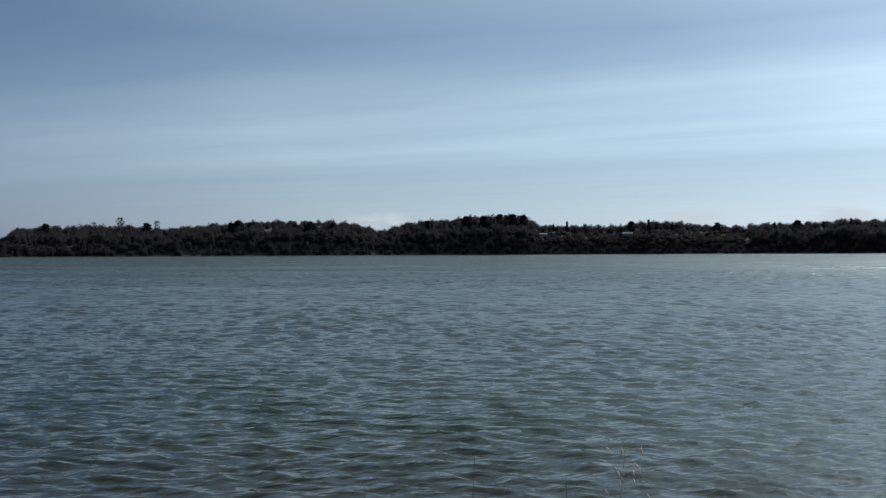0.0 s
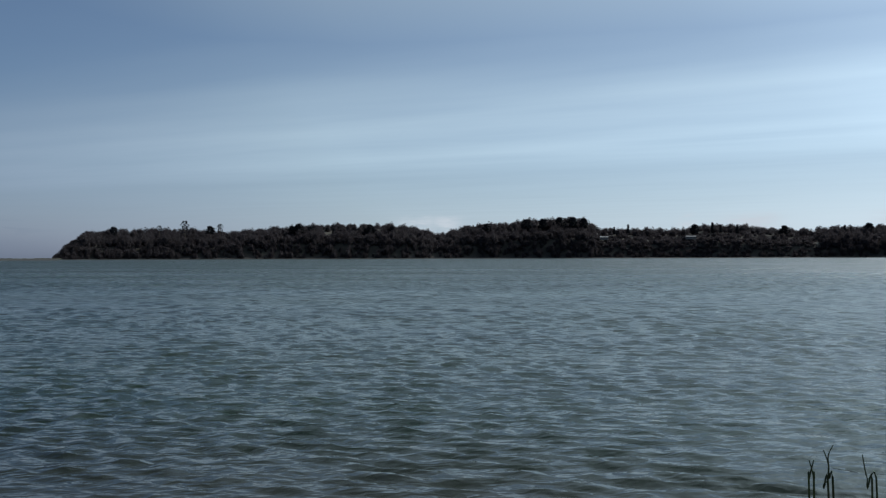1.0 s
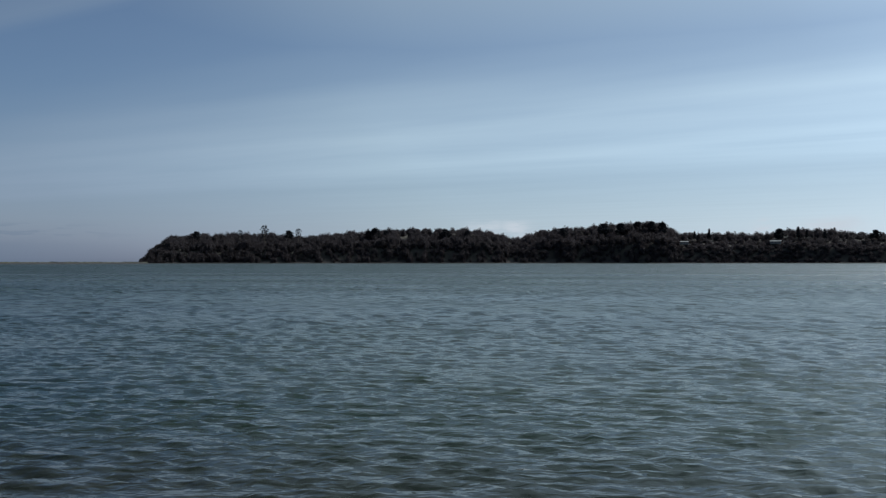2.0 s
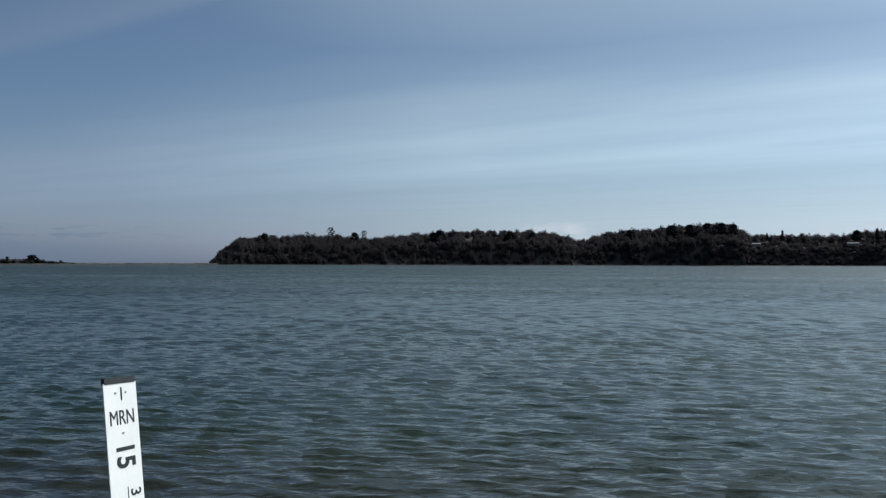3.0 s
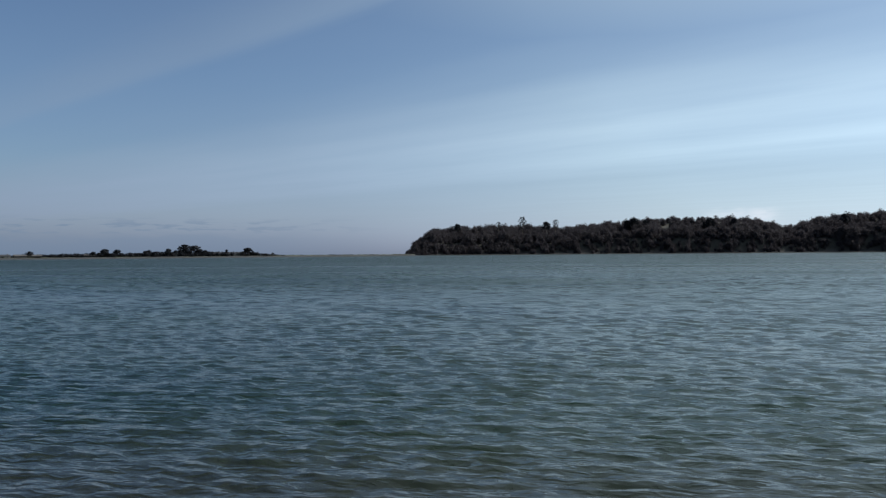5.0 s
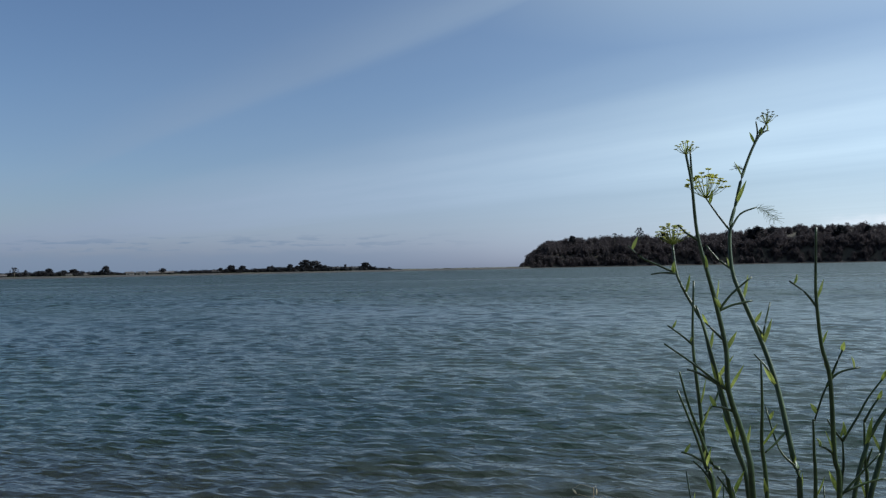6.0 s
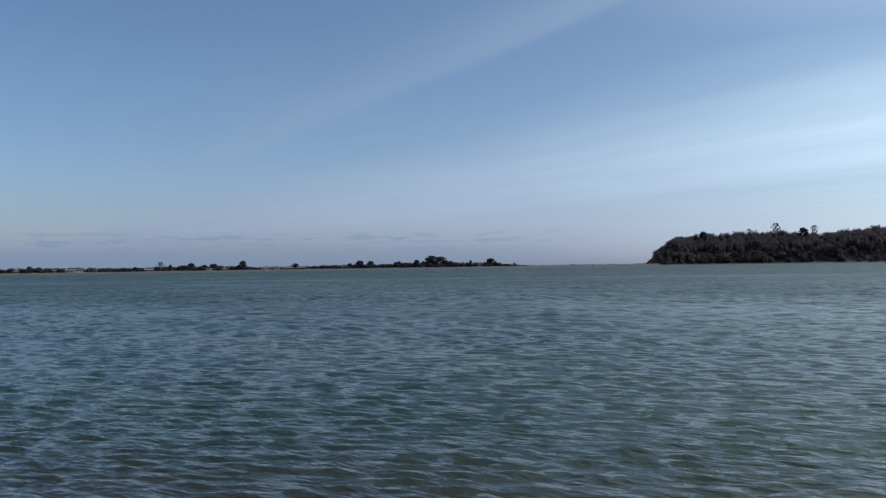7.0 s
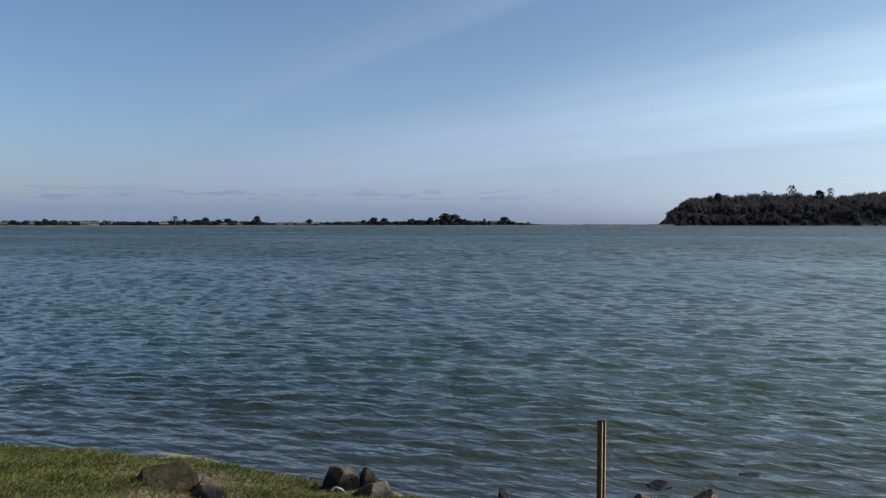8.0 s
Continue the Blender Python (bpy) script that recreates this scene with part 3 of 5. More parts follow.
# the lowest growth comes down to the beach
for k in range(2000):
    az = hrng.uniform(-26.4, 33.5) if k < 1400 else hrng.uniform(7.5, 33.5)
    r = head_front(az) + 5 + (hrng.uniform(0, 40) if k < 1400 else hrng.uniform(2, 85))
    x, y, _ = far(az, r)
    w = hrng.uniform(7, 13) if k % 2 else hrng.uniform(5, 9)
    low_ = 0.6 if 8.2 < az < 22 else 1.0
    spots.append((x, y, float(head_z(az, r)) - 0.2 * w, w, w * hrng.uniform(1.0, 1.5) * low_, hrng.uniform(0, 6.28), hrng.integers(0, 6)))
woods("headland_woods", spots, "dense dark evergreen woods covering the headland", M_CANOPY)


# ---- single trees ----
def tree_proto(name, seed, height, width, clear, clumps, lean, flat, label, leafy=0.11, density=9):
    """A tree at the origin: tapered trunk, limbs, and a crown of many leafy clumps. clear: bare part of the trunk."""
    rng = random.Random(seed)
    root = thing(name, Matrix(), label, "tree")
    bm = bmesh.new()
    top = Vector((lean * height, 0.1 * height * rng.uniform(-1, 1), height * 0.8))
    mid = top * 0.5 + Vector((rng.uniform(-0.03, 0.03) * height, 0, 0))
    tube(bm, bezier([(0, 0, -0.5), mid, top], 3), [0.035 * height * (1 - 0.13 * i) for i in range(7)], 7)
    part("trunk", bm, M_BARK, root)
    for k in range(9):
        bm = bmesh.new()
        f = clear + (0.95 - clear) * (k + rng.random()) / 9
        a = k * 2.4 + rng.uniform(-0.4, 0.4)
        base = mid.lerp(top, max(0, f * 2 - 1)) if f > 0.5 else Vector((0, 0, 0)).lerp(mid, f * 2)
        dome = math.sqrt(max(0.06, 1 - ((f - 0.38) / 0.64) ** 2))
        cone = max(0.12, 1.05 - f)
        reach = width * 0.5 * (dome * flat + cone * (1 - flat)) * rng.uniform(0.6, 0.95)
        end = base + Vector((math.cos(a) * reach, math.sin(a) * reach, height * rng.uniform(0.0, 0.1)))
        tube(bm, bezier([base, base.lerp(end, 0.5) + Vector((0, 0, height * 0.02)), end], 2), [0.012 * height * (1 - 0.2 * i) for i in range(5)], 5)
        part("limb", bm, M_BARK, root)
    bm = bmesh.new()
    for k in range(clumps):
        f = clear + (0.97 - clear) * (k + rng.random()) / clumps
        dome = math.sqrt(max(0.05, 1 - ((f - 0.36) / 0.66) ** 2))
        cone = max(0.1, 1.02 - f)
        q = math.sqrt(rng.uniform(0.1, 1)) * (dome * flat + cone * (1 - flat)) * width * 0.5
        a = k * 2.4 + rng.uniform(-0.5, 0.5)
        size = height * rng.uniform(0.6, 1.2) * leafy
        q = max(0.0, q - size * 0.8)
        c = Vector((math.cos(a) * q + lean * f * height, math.sin(a) * q, min(max(f * height, size * 0.7), height - size)))
        blob(bm, c, size * 0.8, rng, 1, 0.3, 0.75)
        for j in range(density * 2):
            q = c + Vector([rng.gauss(0, 1) for _ in range(3)]).normalized() * size * rng.uniform(0.65, 1.25)
            bm.faces.new([bm.verts.new(q + Vector([rng.uniform(-1, 1) for _ in range(3)]) * height * rng.uniform(0.018, 0.036)) for _ in range(3)])
    part("crown", bm, M_LEAF, root)
    return root


def plant_tree(proto, az, r, z, size, turn, wide=0.0):
    x, y, _ = far(az, r)
    ob = copy_thing(proto, pose(float(x), float(y), z, 0, 0, turn))
    crown = next(c for c in proto.children if c.name.startswith("crown"))
    across_ = (wide or size * crown.dimensions.x) / crown.dimensions.x
    ob.scale = (across_, across_, size / max(v.co.z for v in crown.data.vertices))
    return ob


SPREADING = tree_proto("cypress_tree", 5, 1.0, 1.3, 0.08, 62, 0.03, 1.0, "broad dark cypress standing on the low sand spit", 0.15, 9)
ROUND = tree_proto("round_tree", 6, 1.0, 1.0, 0.0, 62, 0.0, 0.9, "rounded dark evergreen tree on the far shore", 0.16, 9)
TALL = tree_proto("eucalyptus_tree", 8, 1.0, 0.8, 0.16, 40, 0.03, 0.9, "tall thin eucalyptus with an open crown above the woods", 0.065, 7)
SHRUBBY = tree_proto("shore_shrub", 9, 1.0, 1.7, 0.0, 50, 0.0, 1.0, "low dark shrub on the far sand spit", 0.17, 9)
UMBRELLA = tree_proto("monterey_cypress", 14, 1.0, 1.15, 0.42, 46, 0.06, 1.0, "spreading wind-shaped cypress with bare limbs showing under its crown", 0.12, 9)
SWEPT = tree_proto("windswept_cypress", 15, 1.0, 1.7, 0.45, 34, 0.35, 1.0, "small windswept cypress leaning at the end of the sand spit", 0.16, 9)
TREE_PINE = tree_proto("pine_tree", 12, 1.0, 0.62, 0.04, 60, 0.0, 0.15, "dark pointed pine rising over the headland woods")


def spit_r(az):
    return 1262 - (-27 - az) * 4.6


trng = random.Random(21)
# on the headland's skyline: place, treetop height, kind
for az, top, kind, tall in ((-23.57, 53, ROUND, 16), (-20.75, 55, TALL, 17), (-19.15, 63, TALL, 26), (-17.6, 55, SPREADING, 15), (-17.0, 58, TALL, 19),
                            (-11.85, 60, ROUND, 20), (-12.3, 56, ROUND, 15), (-11.1, 56, ROUND, 16), (-9.55, 51, TREE_PINE, 13), (-7.1, 58, SPREADING, 17), (-5.6, 56, ROUND, 15),
                            (0.8, 59, SPREADING, 16), (3.5, 66, SPREADING, 18), (4.6, 67, ROUND, 19), (5.7, 69, SPREADING, 20), (6.6, 69, ROUND, 19), (7.3, 67, ROUND, 19),
                            (9.3, 51, TREE_PINE, 13), (10.2, 55, TREE_PINE, 15), (14.4, 55, ROUND, 18), (15.5, 56.5, TREE_PINE, 18), (16.0, 53, TREE_PINE, 14), (17.0, 52.5, TREE_PINE, 15),
                            (19.8, 50.5, SPREADING, 15), (23.2, 49, TREE_PINE, 14), (24.5, 52.5, ROUND, 17), (26.0, 49, TREE_PINE, 14), (27.5, 53, TREE_PINE, 16)):
    r = 1395 if tall < 23 else 1385
    plant_tree(kind, az, r, top - tall, tall, trng.uniform(0, 360))

# ---- the sand spit with its houses and trees ----
sa = np.arange(-80, -26.4, 0.5)
so = np.array([-260, -200, -120, -60, -33, -28, -10, 10, 40, 80, 120])
SA, SO = np.meshgrid(sa, so)
SR = spit_r(SA) + SO
SX, SY, _ = far(SA, SR)
prof = np.interp(SO, so, np.array([-0.6, 0.02, 0.16, 0.3, 0.5, 1.0, 1.7, 2.2, 2.4, 2.2, -1.0]))
SZ = prof + np.where(SO > -30, 0.3 * np.sin(SA * 4.1 + SO * 0.07) * np.sin(SA * 9.7), 0)
sid = (np.repeat(so[:-1], len(sa) - 1) < -20).astype(int)
me = sheet("sand_spit", np.stack([SX, SY, SZ], -1).reshape(-1, 3), grid_faces(*SA.shape, flip=False), [M_MARSH, M_BEACH], sid)
tagged(part("sand_spit", me, None), "long low sand spit with marsh grass across the lagoon", "sand spit", kind="structure")

# place, height and width; the inner half of the spit, then its outer half
SPIT_TREES = [(-71.5, 7.5, 9.0, ROUND), (-70.3, 6.0, 10.0, SHRUBBY), (-69.2, 8.0, 8.0, ROUND), (-67.98, 6.8, 8.3, ROUND), (-67.30, 5.0, 3.6, TREE_PINE), (-66.64, 5.6, 8.5, SHRUBBY), (-66.31, 8.8, 6.0, ROUND),
              (-65.76, 7.5, 8.1, ROUND), (-60.39, 6.6, 5.8, SPREADING), (-58.92, 12.3, 9.2, TALL), (-58.30, 8.8, 4.9, TREE_PINE), (-57.41, 8.3, 12.1, SHRUBBY), (-57.03, 11.2, 9.5, ROUND), (-56.20, 8.4, 11.0, SPREADING),
              (-55.64, 9.9, 11.1, ROUND), (-53.83, 13.6, 9.2, ROUND)]
SPIT_TREES += [(-50.54, 8.8, 8.1, UMBRELLA), (-46.95, 8.2, 9.1, SPREADING), (-46.28, 12.1, 12.4, ROUND), (-45.56, 11.4, 10.0, ROUND), (-43.87, 9.2, 10.1, SPREADING), (-43.65, 10.7, 6.2, ROUND), (-43.23, 8.4, 10.9, SHRUBBY),
               (-42.51, 12.3, 8.6, ROUND), (-41.57, 17.9, 15.7, UMBRELLA), (-40.92, 16.2, 17.3, UMBRELLA), (-41.75, 10.5, 8.5, ROUND), (-40.55, 10.0, 7.5, SPREADING), (-40.21, 10.0, 8.7, ROUND), (-38.88, 10.0, 6.8, TREE_PINE), (-37.52, 13.4, 13.6, ROUND),
               (-36.58, 4.4, 10.5, SHRUBBY), (-35.90, 5.6, 4.6, SWEPT)]
for az, tall, wide, kind in SPIT_TREES:
    plant_tree(kind, az, spit_r(az) + trng.uniform(-4, 18), 1.3, tall, trng.uniform(0, 360) if kind is not SWEPT else 215, wide * 1.35)
    if tall > 5.5:
        for side in (-1, 1):
            beside = az + side * trng.uniform(0.02, 0.034) * wide
            plant_tree(trng.choice((SHRUBBY, ROUND)), beside, spit_r(beside) + trng.uniform(-4, 18), 1.2, tall * trng.uniform(0.35, 0.6), trng.uniform(0, 360), wide * trng.uniform(0.6, 0.95))
# hedges and scrub between the houses: thick in some stretches, thin in others
HEDGE_AZ = np.array([-80, -68, -65.5, -62, -60.5, -58, -55, -53.4, -52.9, -49.6, -47.6, -44.6, -44.2, -39.6, -37, -36, -35.4])
HEDGE_H = np.array([5.6, 5.6, 5.6, 5.2, 4.4, 6.2, 6.0, 4.6, 3.4, 4.4, 5.4, 5.2, 6.6, 6.6, 5.2, 3.0, 1.8])
spots = []
for k in range(1100):
    az = -80 + 44.8 * hrng.uniform(0, 1) if k % 3 else -66 + 28 * hrng.uniform(0, 1)
    x, y, _ = far(az, spit_r(az) + hrng.uniform(-4, 40))
    h = float(np.interp(az, HEDGE_AZ, HEDGE_H)) * hrng.uniform(0.7, 1.3)
    spots.append((x, y, 1.2, hrng.uniform(5, 11), h, hrng.uniform(0, 6.28), hrng.integers(0, 6)))
# sparse low tussocks out along the bare end
for k in range(90):
    az = hrng.uniform(-35.4, -27.2)
    x, y, _ = far(az, spit_r(az) + hrng.uniform(10, 70))
    spots.append((x, y, 2.0, hrng.uniform(4, 9), hrng.uniform(0.5, 1.2), hrng.uniform(0, 6.28), hrng.integers(0, 6)))
woods("spit_scrub", spots, "low dark hedges and scrub along the sand spit", M_LEAF)
for ob in (SPREADING, ROUND, TALL, SHRUBBY, UMBRELLA, SWEPT, TREE_PINE):
    for o in (*ob.children_recursive, ob):
        bpy.data.objects.remove(o)


def house(m, length, deep, wall_h, roof_h, label, roof_mat=None):
    root = thing("house", m, label, "house", "houses across the lagoon")
    l, w = length / 2, deep / 2
    bm = bmesh.new()
    box(bm, -l, l, -w, w, -1.0, wall_h)
    part("wall", bm, M_WALL, root)
    bm = bmesh.new()
    e = 0.5
    v = [bm.verts.new(p) for p in ((-l - e, -w - e, wall_h), (l + e, -w - e, wall_h), (l + e, w + e, wall_h), (-l - e, w + e, wall_h), (-l - e, 0, wall_h + roof_h), (l + e, 0, wall_h + roof_h))]
    for f in ((0, 1, 5, 4), (2, 3, 4, 5), (1, 2, 5), (3, 0, 4), (3, 2, 1, 0)):
        bm.faces.new([v[i] for i in f])
    roof = part("roof", bm, roof_mat or M_ROOF, root)
    bm = bmesh.new()
    box(bm, l * 0.4, l * 0.4 + 0.8, -0.4, 0.4, wall_h, wall_h + roof_h + 0.9)
    part("chimney", bm, M_BARK, roof)
    n = max(2, int(length / 4))
    for k in range(n):
        x = -l + length * (k + 0.5) / n
        bm = bmesh.new()
        box(bm, x - 0.7, x + 0.7, -w - 0.06, -w + 0.02, wall_h * 0.35, wall_h * 0.8)
        win = part("window", bm, M_BARK, root)
        bm = bmesh.new()
        box(bm, x - 0.6, x + 0.6, -w - 0.075, -w - 0.055, wall_h * 0.39, wall_h * 0.76)
        part("pane", bm, M_GLASS, win)
    return root


def toward(az, r, z, turn=0.0):
    x, y, _ = far(az, r)
    return pose(float(x), float(y), z, 0, 0, -az + turn)


for az, length, tall in ((-70.6, 10, 4.5), (-68.5, 8, 4.0), (-67.08, 7.3, 3.8), (-65.18, 7.5, 4.5), (-64.73, 7.7, 4.6), (-64.10, 9.5, 5.2), (-63.62, 9.1, 5.2), (-62.79, 9, 4.8), (-61.6, 8, 3.4), (-59.6, 10, 4.0), (-55.92, 6.9, 3.6), (-55.1, 9, 3.4),
                         (-52.45, 9.4, 5.0), (-51.80, 10.9, 5.0), (-51.01, 14.0, 5.0), (-50.23, 16.0, 4.6), (-47.23, 9.9, 4.8), (-42.1, 8, 4.2)):
    house(toward(az, spit_r(az) + trng.uniform(-6, 6), 1.5, trng.uniform(-14, 14)), length, 8, tall * 0.5, tall * 0.38, "low beach house with pale walls and a dark roof")
house(toward(-38.88, spit_r(-38.88) + 6, 1.6), 46, 10, 3.4, 2.6, "long dark-roofed house among trees on the sand spit")
for az, r, z, length, turn in ((8.67, 1362, 30, 12, 8), (7.9, 1358, 26, 7, -12), (4.7, 1350, 19, 9, 14), (14.2, 1366, 30, 15, 5), (20.4, 1330, 3.2, 10, 0)):
    house(toward(az, r, z, turn), length, 9, 3.0, 1.5, "hillside house with a pale roof among dark trees", M_PALE_ROOF)

# ---- roadside: fennel ----
def side_pose(s, d, yaw):
    """At the ground off the road, with local x along the view's right."""
    x, y = road_xy(s, d)
    return pose(float(x), float(y), 0.0, 0, 0, yaw)


def umbel(root, at, width, rng, mat):
    """A flower head: rays from one point, each with a small flat cluster at its end."""
    at = Vector(at)
    n = max(9, min(30, int(width * 270)))
    tips = []
    bm = bmesh.new()
    for k in range(n):
        q = math.sqrt((k + 0.6) / n)
        a = k * 2.399 + rng.uniform(-0.3, 0.3)
        tip = at + Vector((math.cos(a) * q * width * 0.5, math.sin(a) * q * width * 0.5, width * (0.26 + 0.36 * (1 - q * q)) * rng.uniform(0.85, 1.15)))
        bow = at.lerp(tip, 0.5) + Vector((tip.x - at.x, tip.y - at.y, 0)) * 0.12
        tube(bm, [at, bow, tip], [0.0011, 0.0009, 0.0006], 4, False)
        tips.append(tip)
    head = part("umbel", bm, M_SHEATH, root)
    for tip in tips:
        bm = bmesh.new()
        for j in range(rng.randint(6, 9)):
            c = tip + Vector((rng.uniform(-1, 1), rng.uniform(-1, 1), rng.uniform(-0.15, 0.3))) * width * 0.056
            blob(bm, c, min(0.0044, width * rng.uniform(0.024, 0.036)), rng, 1, 0.3, 0.6)
        part("floret", bm, mat, head)


def sheath(bm, a, b, width, rng):
    """A folded leaf base: a thin pointed blade from a to b."""
    a, b = Vector(a), Vector(b)
    d = b - a
    side = d.cross(Vector((rng.uniform(-1, 1), 1, 0.2))).normalized() * width
    back = d.cross(side).normalized() * width * 0.4
    pts = bezier([a, a.lerp(b, 0.5) + back, b], 4)
    prev = None
    for i, p in enumerate(pts):
        f = i / (len(pts) - 1)
        w = side * (math.sin(math.pi * (0.15 + 0.85 * f)) + 0.12)
        row = [bm.verts.new(p - w), bm.verts.new(p + back * 0.5), bm.verts.new(p + w)]
        if prev:
            bm.faces.new((prev[0], prev[1], row[1], row[0]))
            bm.faces.new((prev[1], prev[2], row[2], row[1]))
        prev = row


def frond(root, at, way, size, rng):
    """A feathery leaf of hair-thin branching threads."""
    bm = bmesh.new()
    at, way = Vector(at), Vector(way).normalized()
    for k in range(13):
        f = k / 12
        base = at + way * size * 0.6 * f + Vector((0, 0, -0.25 * size * f * f))
        for j in range(4):
            end = base + (way * rng.uniform(0.1, 0.5) + Vector((rng.uniform(-0.4, 0.5), rng.uniform(-0.4, 0.4), rng.uniform(-0.5, 0.3)))) * size * 0.55
            tube(bm, [base, base.lerp(end, 0.5) + Vector((0, 0, 0.02 * size)), end], 0.0005, 3, False)
    part("frond", bm, M_FROND, root)


class Fennel:
    """A fennel plant, grown stem by stem from points (x, y, height) round its root."""

    def __init__(self, s, d, yaw, seed, label, thick=0.006):
        self.rng = random.Random(seed)
        self.root = thing("fennel_plant", side_pose(s, d, yaw), label, "fennel plant", "wild fennel at the roadside")
        self.z0 = float(ground_z(s, d))
        self.thick = thick
        self.grown = []

    def on_stem(self, p):
        return min((q for path in self.grown for q in path), key=lambda q: (q - p).length)

    def leaves(self, stem, pts, chance, long):
        rng = self.rng
        for p in pts:
            if rng.random() < chance and self.thick > 0.004:
                w = Vector((rng.choice((-1, 1)) * rng.uniform(0.15, 0.6), rng.uniform(-0.3, 0.3), rng.uniform(0.8, 1.2))).normalized()
                bm = bmesh.new()
                sheath(bm, p, p + w * long * rng.uniform(0.5, 1.0), rng.uniform(0.0028, 0.0056), rng)
                part("leaf_sheath", bm, M_SHEATH, stem, "pale green leaf sheath")

    def stem(self, path, radii, sides=8):
        bm = bmesh.new()
        tube(bm, path, radii, sides)
        self.grown.append(path)
        return part("stem", bm, M_STEM, self.root)

    def main(self, *line):
        """A stem that rises from the root."""
        pts = [Vector(p) for p in line]
        foot = Vector((line[0][0] * 0.5, line[0][1] * 0.5, self.z0 - 0.03))
        pts = [foot, foot.lerp(pts[0], 0.55), *pts]
        path = bezier(pts, 5)
        r0 = self.thick * (0.55 + 0.28 * (path[-1].z - self.z0)) * self.rng.uniform(0.9, 1.1)
        n = len(path) - 1
        stem = self.stem(path, [r0 * (1 - 0.62 * (i / n) ** 1.3) for i in range(n + 1)])
        self.leaves(stem, pts[1:-2], 0.8, 0.085)

    def side(self, *line):
        """A branch that starts on a stem."""
        pts = [Vector(p) for p in line]
        start = self.on_stem(pts[0])
        shift = start - pts[0]
        pts = [start] + [p + shift * 0.4 for p in pts[1:]]
        if len(pts) == 2:
            pts.insert(1, pts[0].lerp(pts[1], 0.5) + Vector((0, 0, 0.004)))
        path = bezier(pts, 4)
        n = len(path) - 1
        stem = self.stem(path, [self.thick * (0.5 - 0.2 * i / n) for i in range(n + 1)], 7)
        self.leaves(stem, [pts[-1].lerp(pts[-2], 0.3), pts[0].lerp(pts[1], 0.2)], 0.6, 0.045)

    def head(self, x, y, z, width, mat):
        """A flower head at the end of the nearest stem."""
        at = min((path[-1] for path in self.grown), key=lambda q: (q - Vector((x, y, z))).length)
        umbel(self.root, at, width, self.rng, mat)

    def leaf(self, x, y, z, wx, wz, size):
        frond(self.root, self.on_stem(Vector((x, y, z))), (wx, self.rng.uniform(-0.3, 0.3), wz), size, self.rng)

    def shoots(self, count, spread):
        """Short young shoots round the foot."""
        rng = self.rng
        for k in range(count):
            x, y, z = rng.uniform(-spread, spread), rng.uniform(-0.25, 0.1), rng.uniform(1.5, 1.75)
            end = Vector((x + rng.uniform(-0.06, 0.06), y, z + rng.uniform(0.08, 0.24)))
            mid = Vector((x * 0.8, y, z - 0.2))
            path = bezier([(x * 0.4, y * 0.4, self.z0 - 0.02), mid, end], 4)
            stem = self.stem(path, [self.thick * 0.6 * (1 - 0.07 * i) for i in range(9)], 6)
            self.leaves(stem, [mid.lerp(end, 0.4), mid.lerp(end, 0.75)], 0.8, 0.06)


plant = Fennel(8.84, 2.28, 1.9, 31, "tall wild fennel with dark green stems, seeding and yellow umbels", 0.0068)
plant.main((0.093, 0.00, 1.869), (0.050, 0.00, 2.027), (0.016, 0.00, 2.122), (-0.008, 0.00, 2.211), (-0.025, 0.00, 2.343), (-0.041, 0.00, 2.373), (-0.071, 0.00, 2.462), (-0.089, 0.00, 2.521), (-0.102, 0.00, 2.617), (-0.121, 0.00, 2.683), (-0.136, 0.00, 2.713), (-0.140, 0.00, 2.809), (-0.129, 0.00, 2.868), (-0.123, 0.00, 2.905), (-0.139, 0.00, 2.950))
plant.main((0.172, 0.03, 1.861), (0.150, 0.03, 1.998), (0.136, 0.03, 2.102), (0.118, 0.03, 2.192), (0.102, 0.03, 2.281), (0.092, 0.03, 2.386), (0.081, 0.03, 2.461), (0.063, 0.03, 2.565), (0.041, 0.03, 2.633), (0.019, 0.03, 2.708), (-0.010, 0.03, 2.776), (-0.028, 0.03, 2.809), (-0.040, 0.03, 2.824))
plant.main((0.266, -0.05, 1.883), (0.258, -0.05, 2.001), (0.248, -0.05, 2.087), (0.230, -0.05, 2.174), (0.206, -0.05, 2.243))
plant.main((0.344, -0.02, 1.875), (0.336, -0.02, 2.009), (0.336, -0.02, 2.213), (0.319, -0.02, 2.300), (0.300, -0.02, 2.373), (0.283, -0.02, 2.454))
plant.main((0.170, -0.06, 1.886), (0.172, -0.06, 1.946), (0.171, -0.06, 2.039))
plant.main((0.405, -0.05, 1.883), (0.420, -0.05, 1.929), (0.431, -0.05, 1.972))
plant.side((-0.136, 0.00, 2.713), (-0.158, 0.00, 2.750), (-0.180, 0.00, 2.784))
plant.side((-0.102, 0.00, 2.617), (-0.098, 0.00, 2.683), (-0.094, 0.00, 2.720), (-0.077, 0.00, 2.779), (-0.059, 0.00, 2.809), (-0.041, 0.00, 2.843), (-0.038, 0.00, 2.868))
plant.side((-0.059, 0.00, 2.809), (-0.032, 0.00, 2.834), (-0.005, 0.00, 2.858))
plant.side((-0.069, 0.00, 2.784), (-0.079, 0.00, 2.816), (-0.085, 0.00, 2.849))
plant.side((-0.129, 0.00, 2.868), (-0.111, 0.00, 2.913), (-0.091, 0.00, 2.932))
plant.side((-0.140, 0.00, 2.809), (-0.158, 0.00, 2.829), (-0.180, 0.00, 2.843))
plant.side((-0.030, 0.02, 2.372), (0.000, 0.02, 2.416), (0.030, 0.02, 2.461), (0.060, 0.02, 2.498))
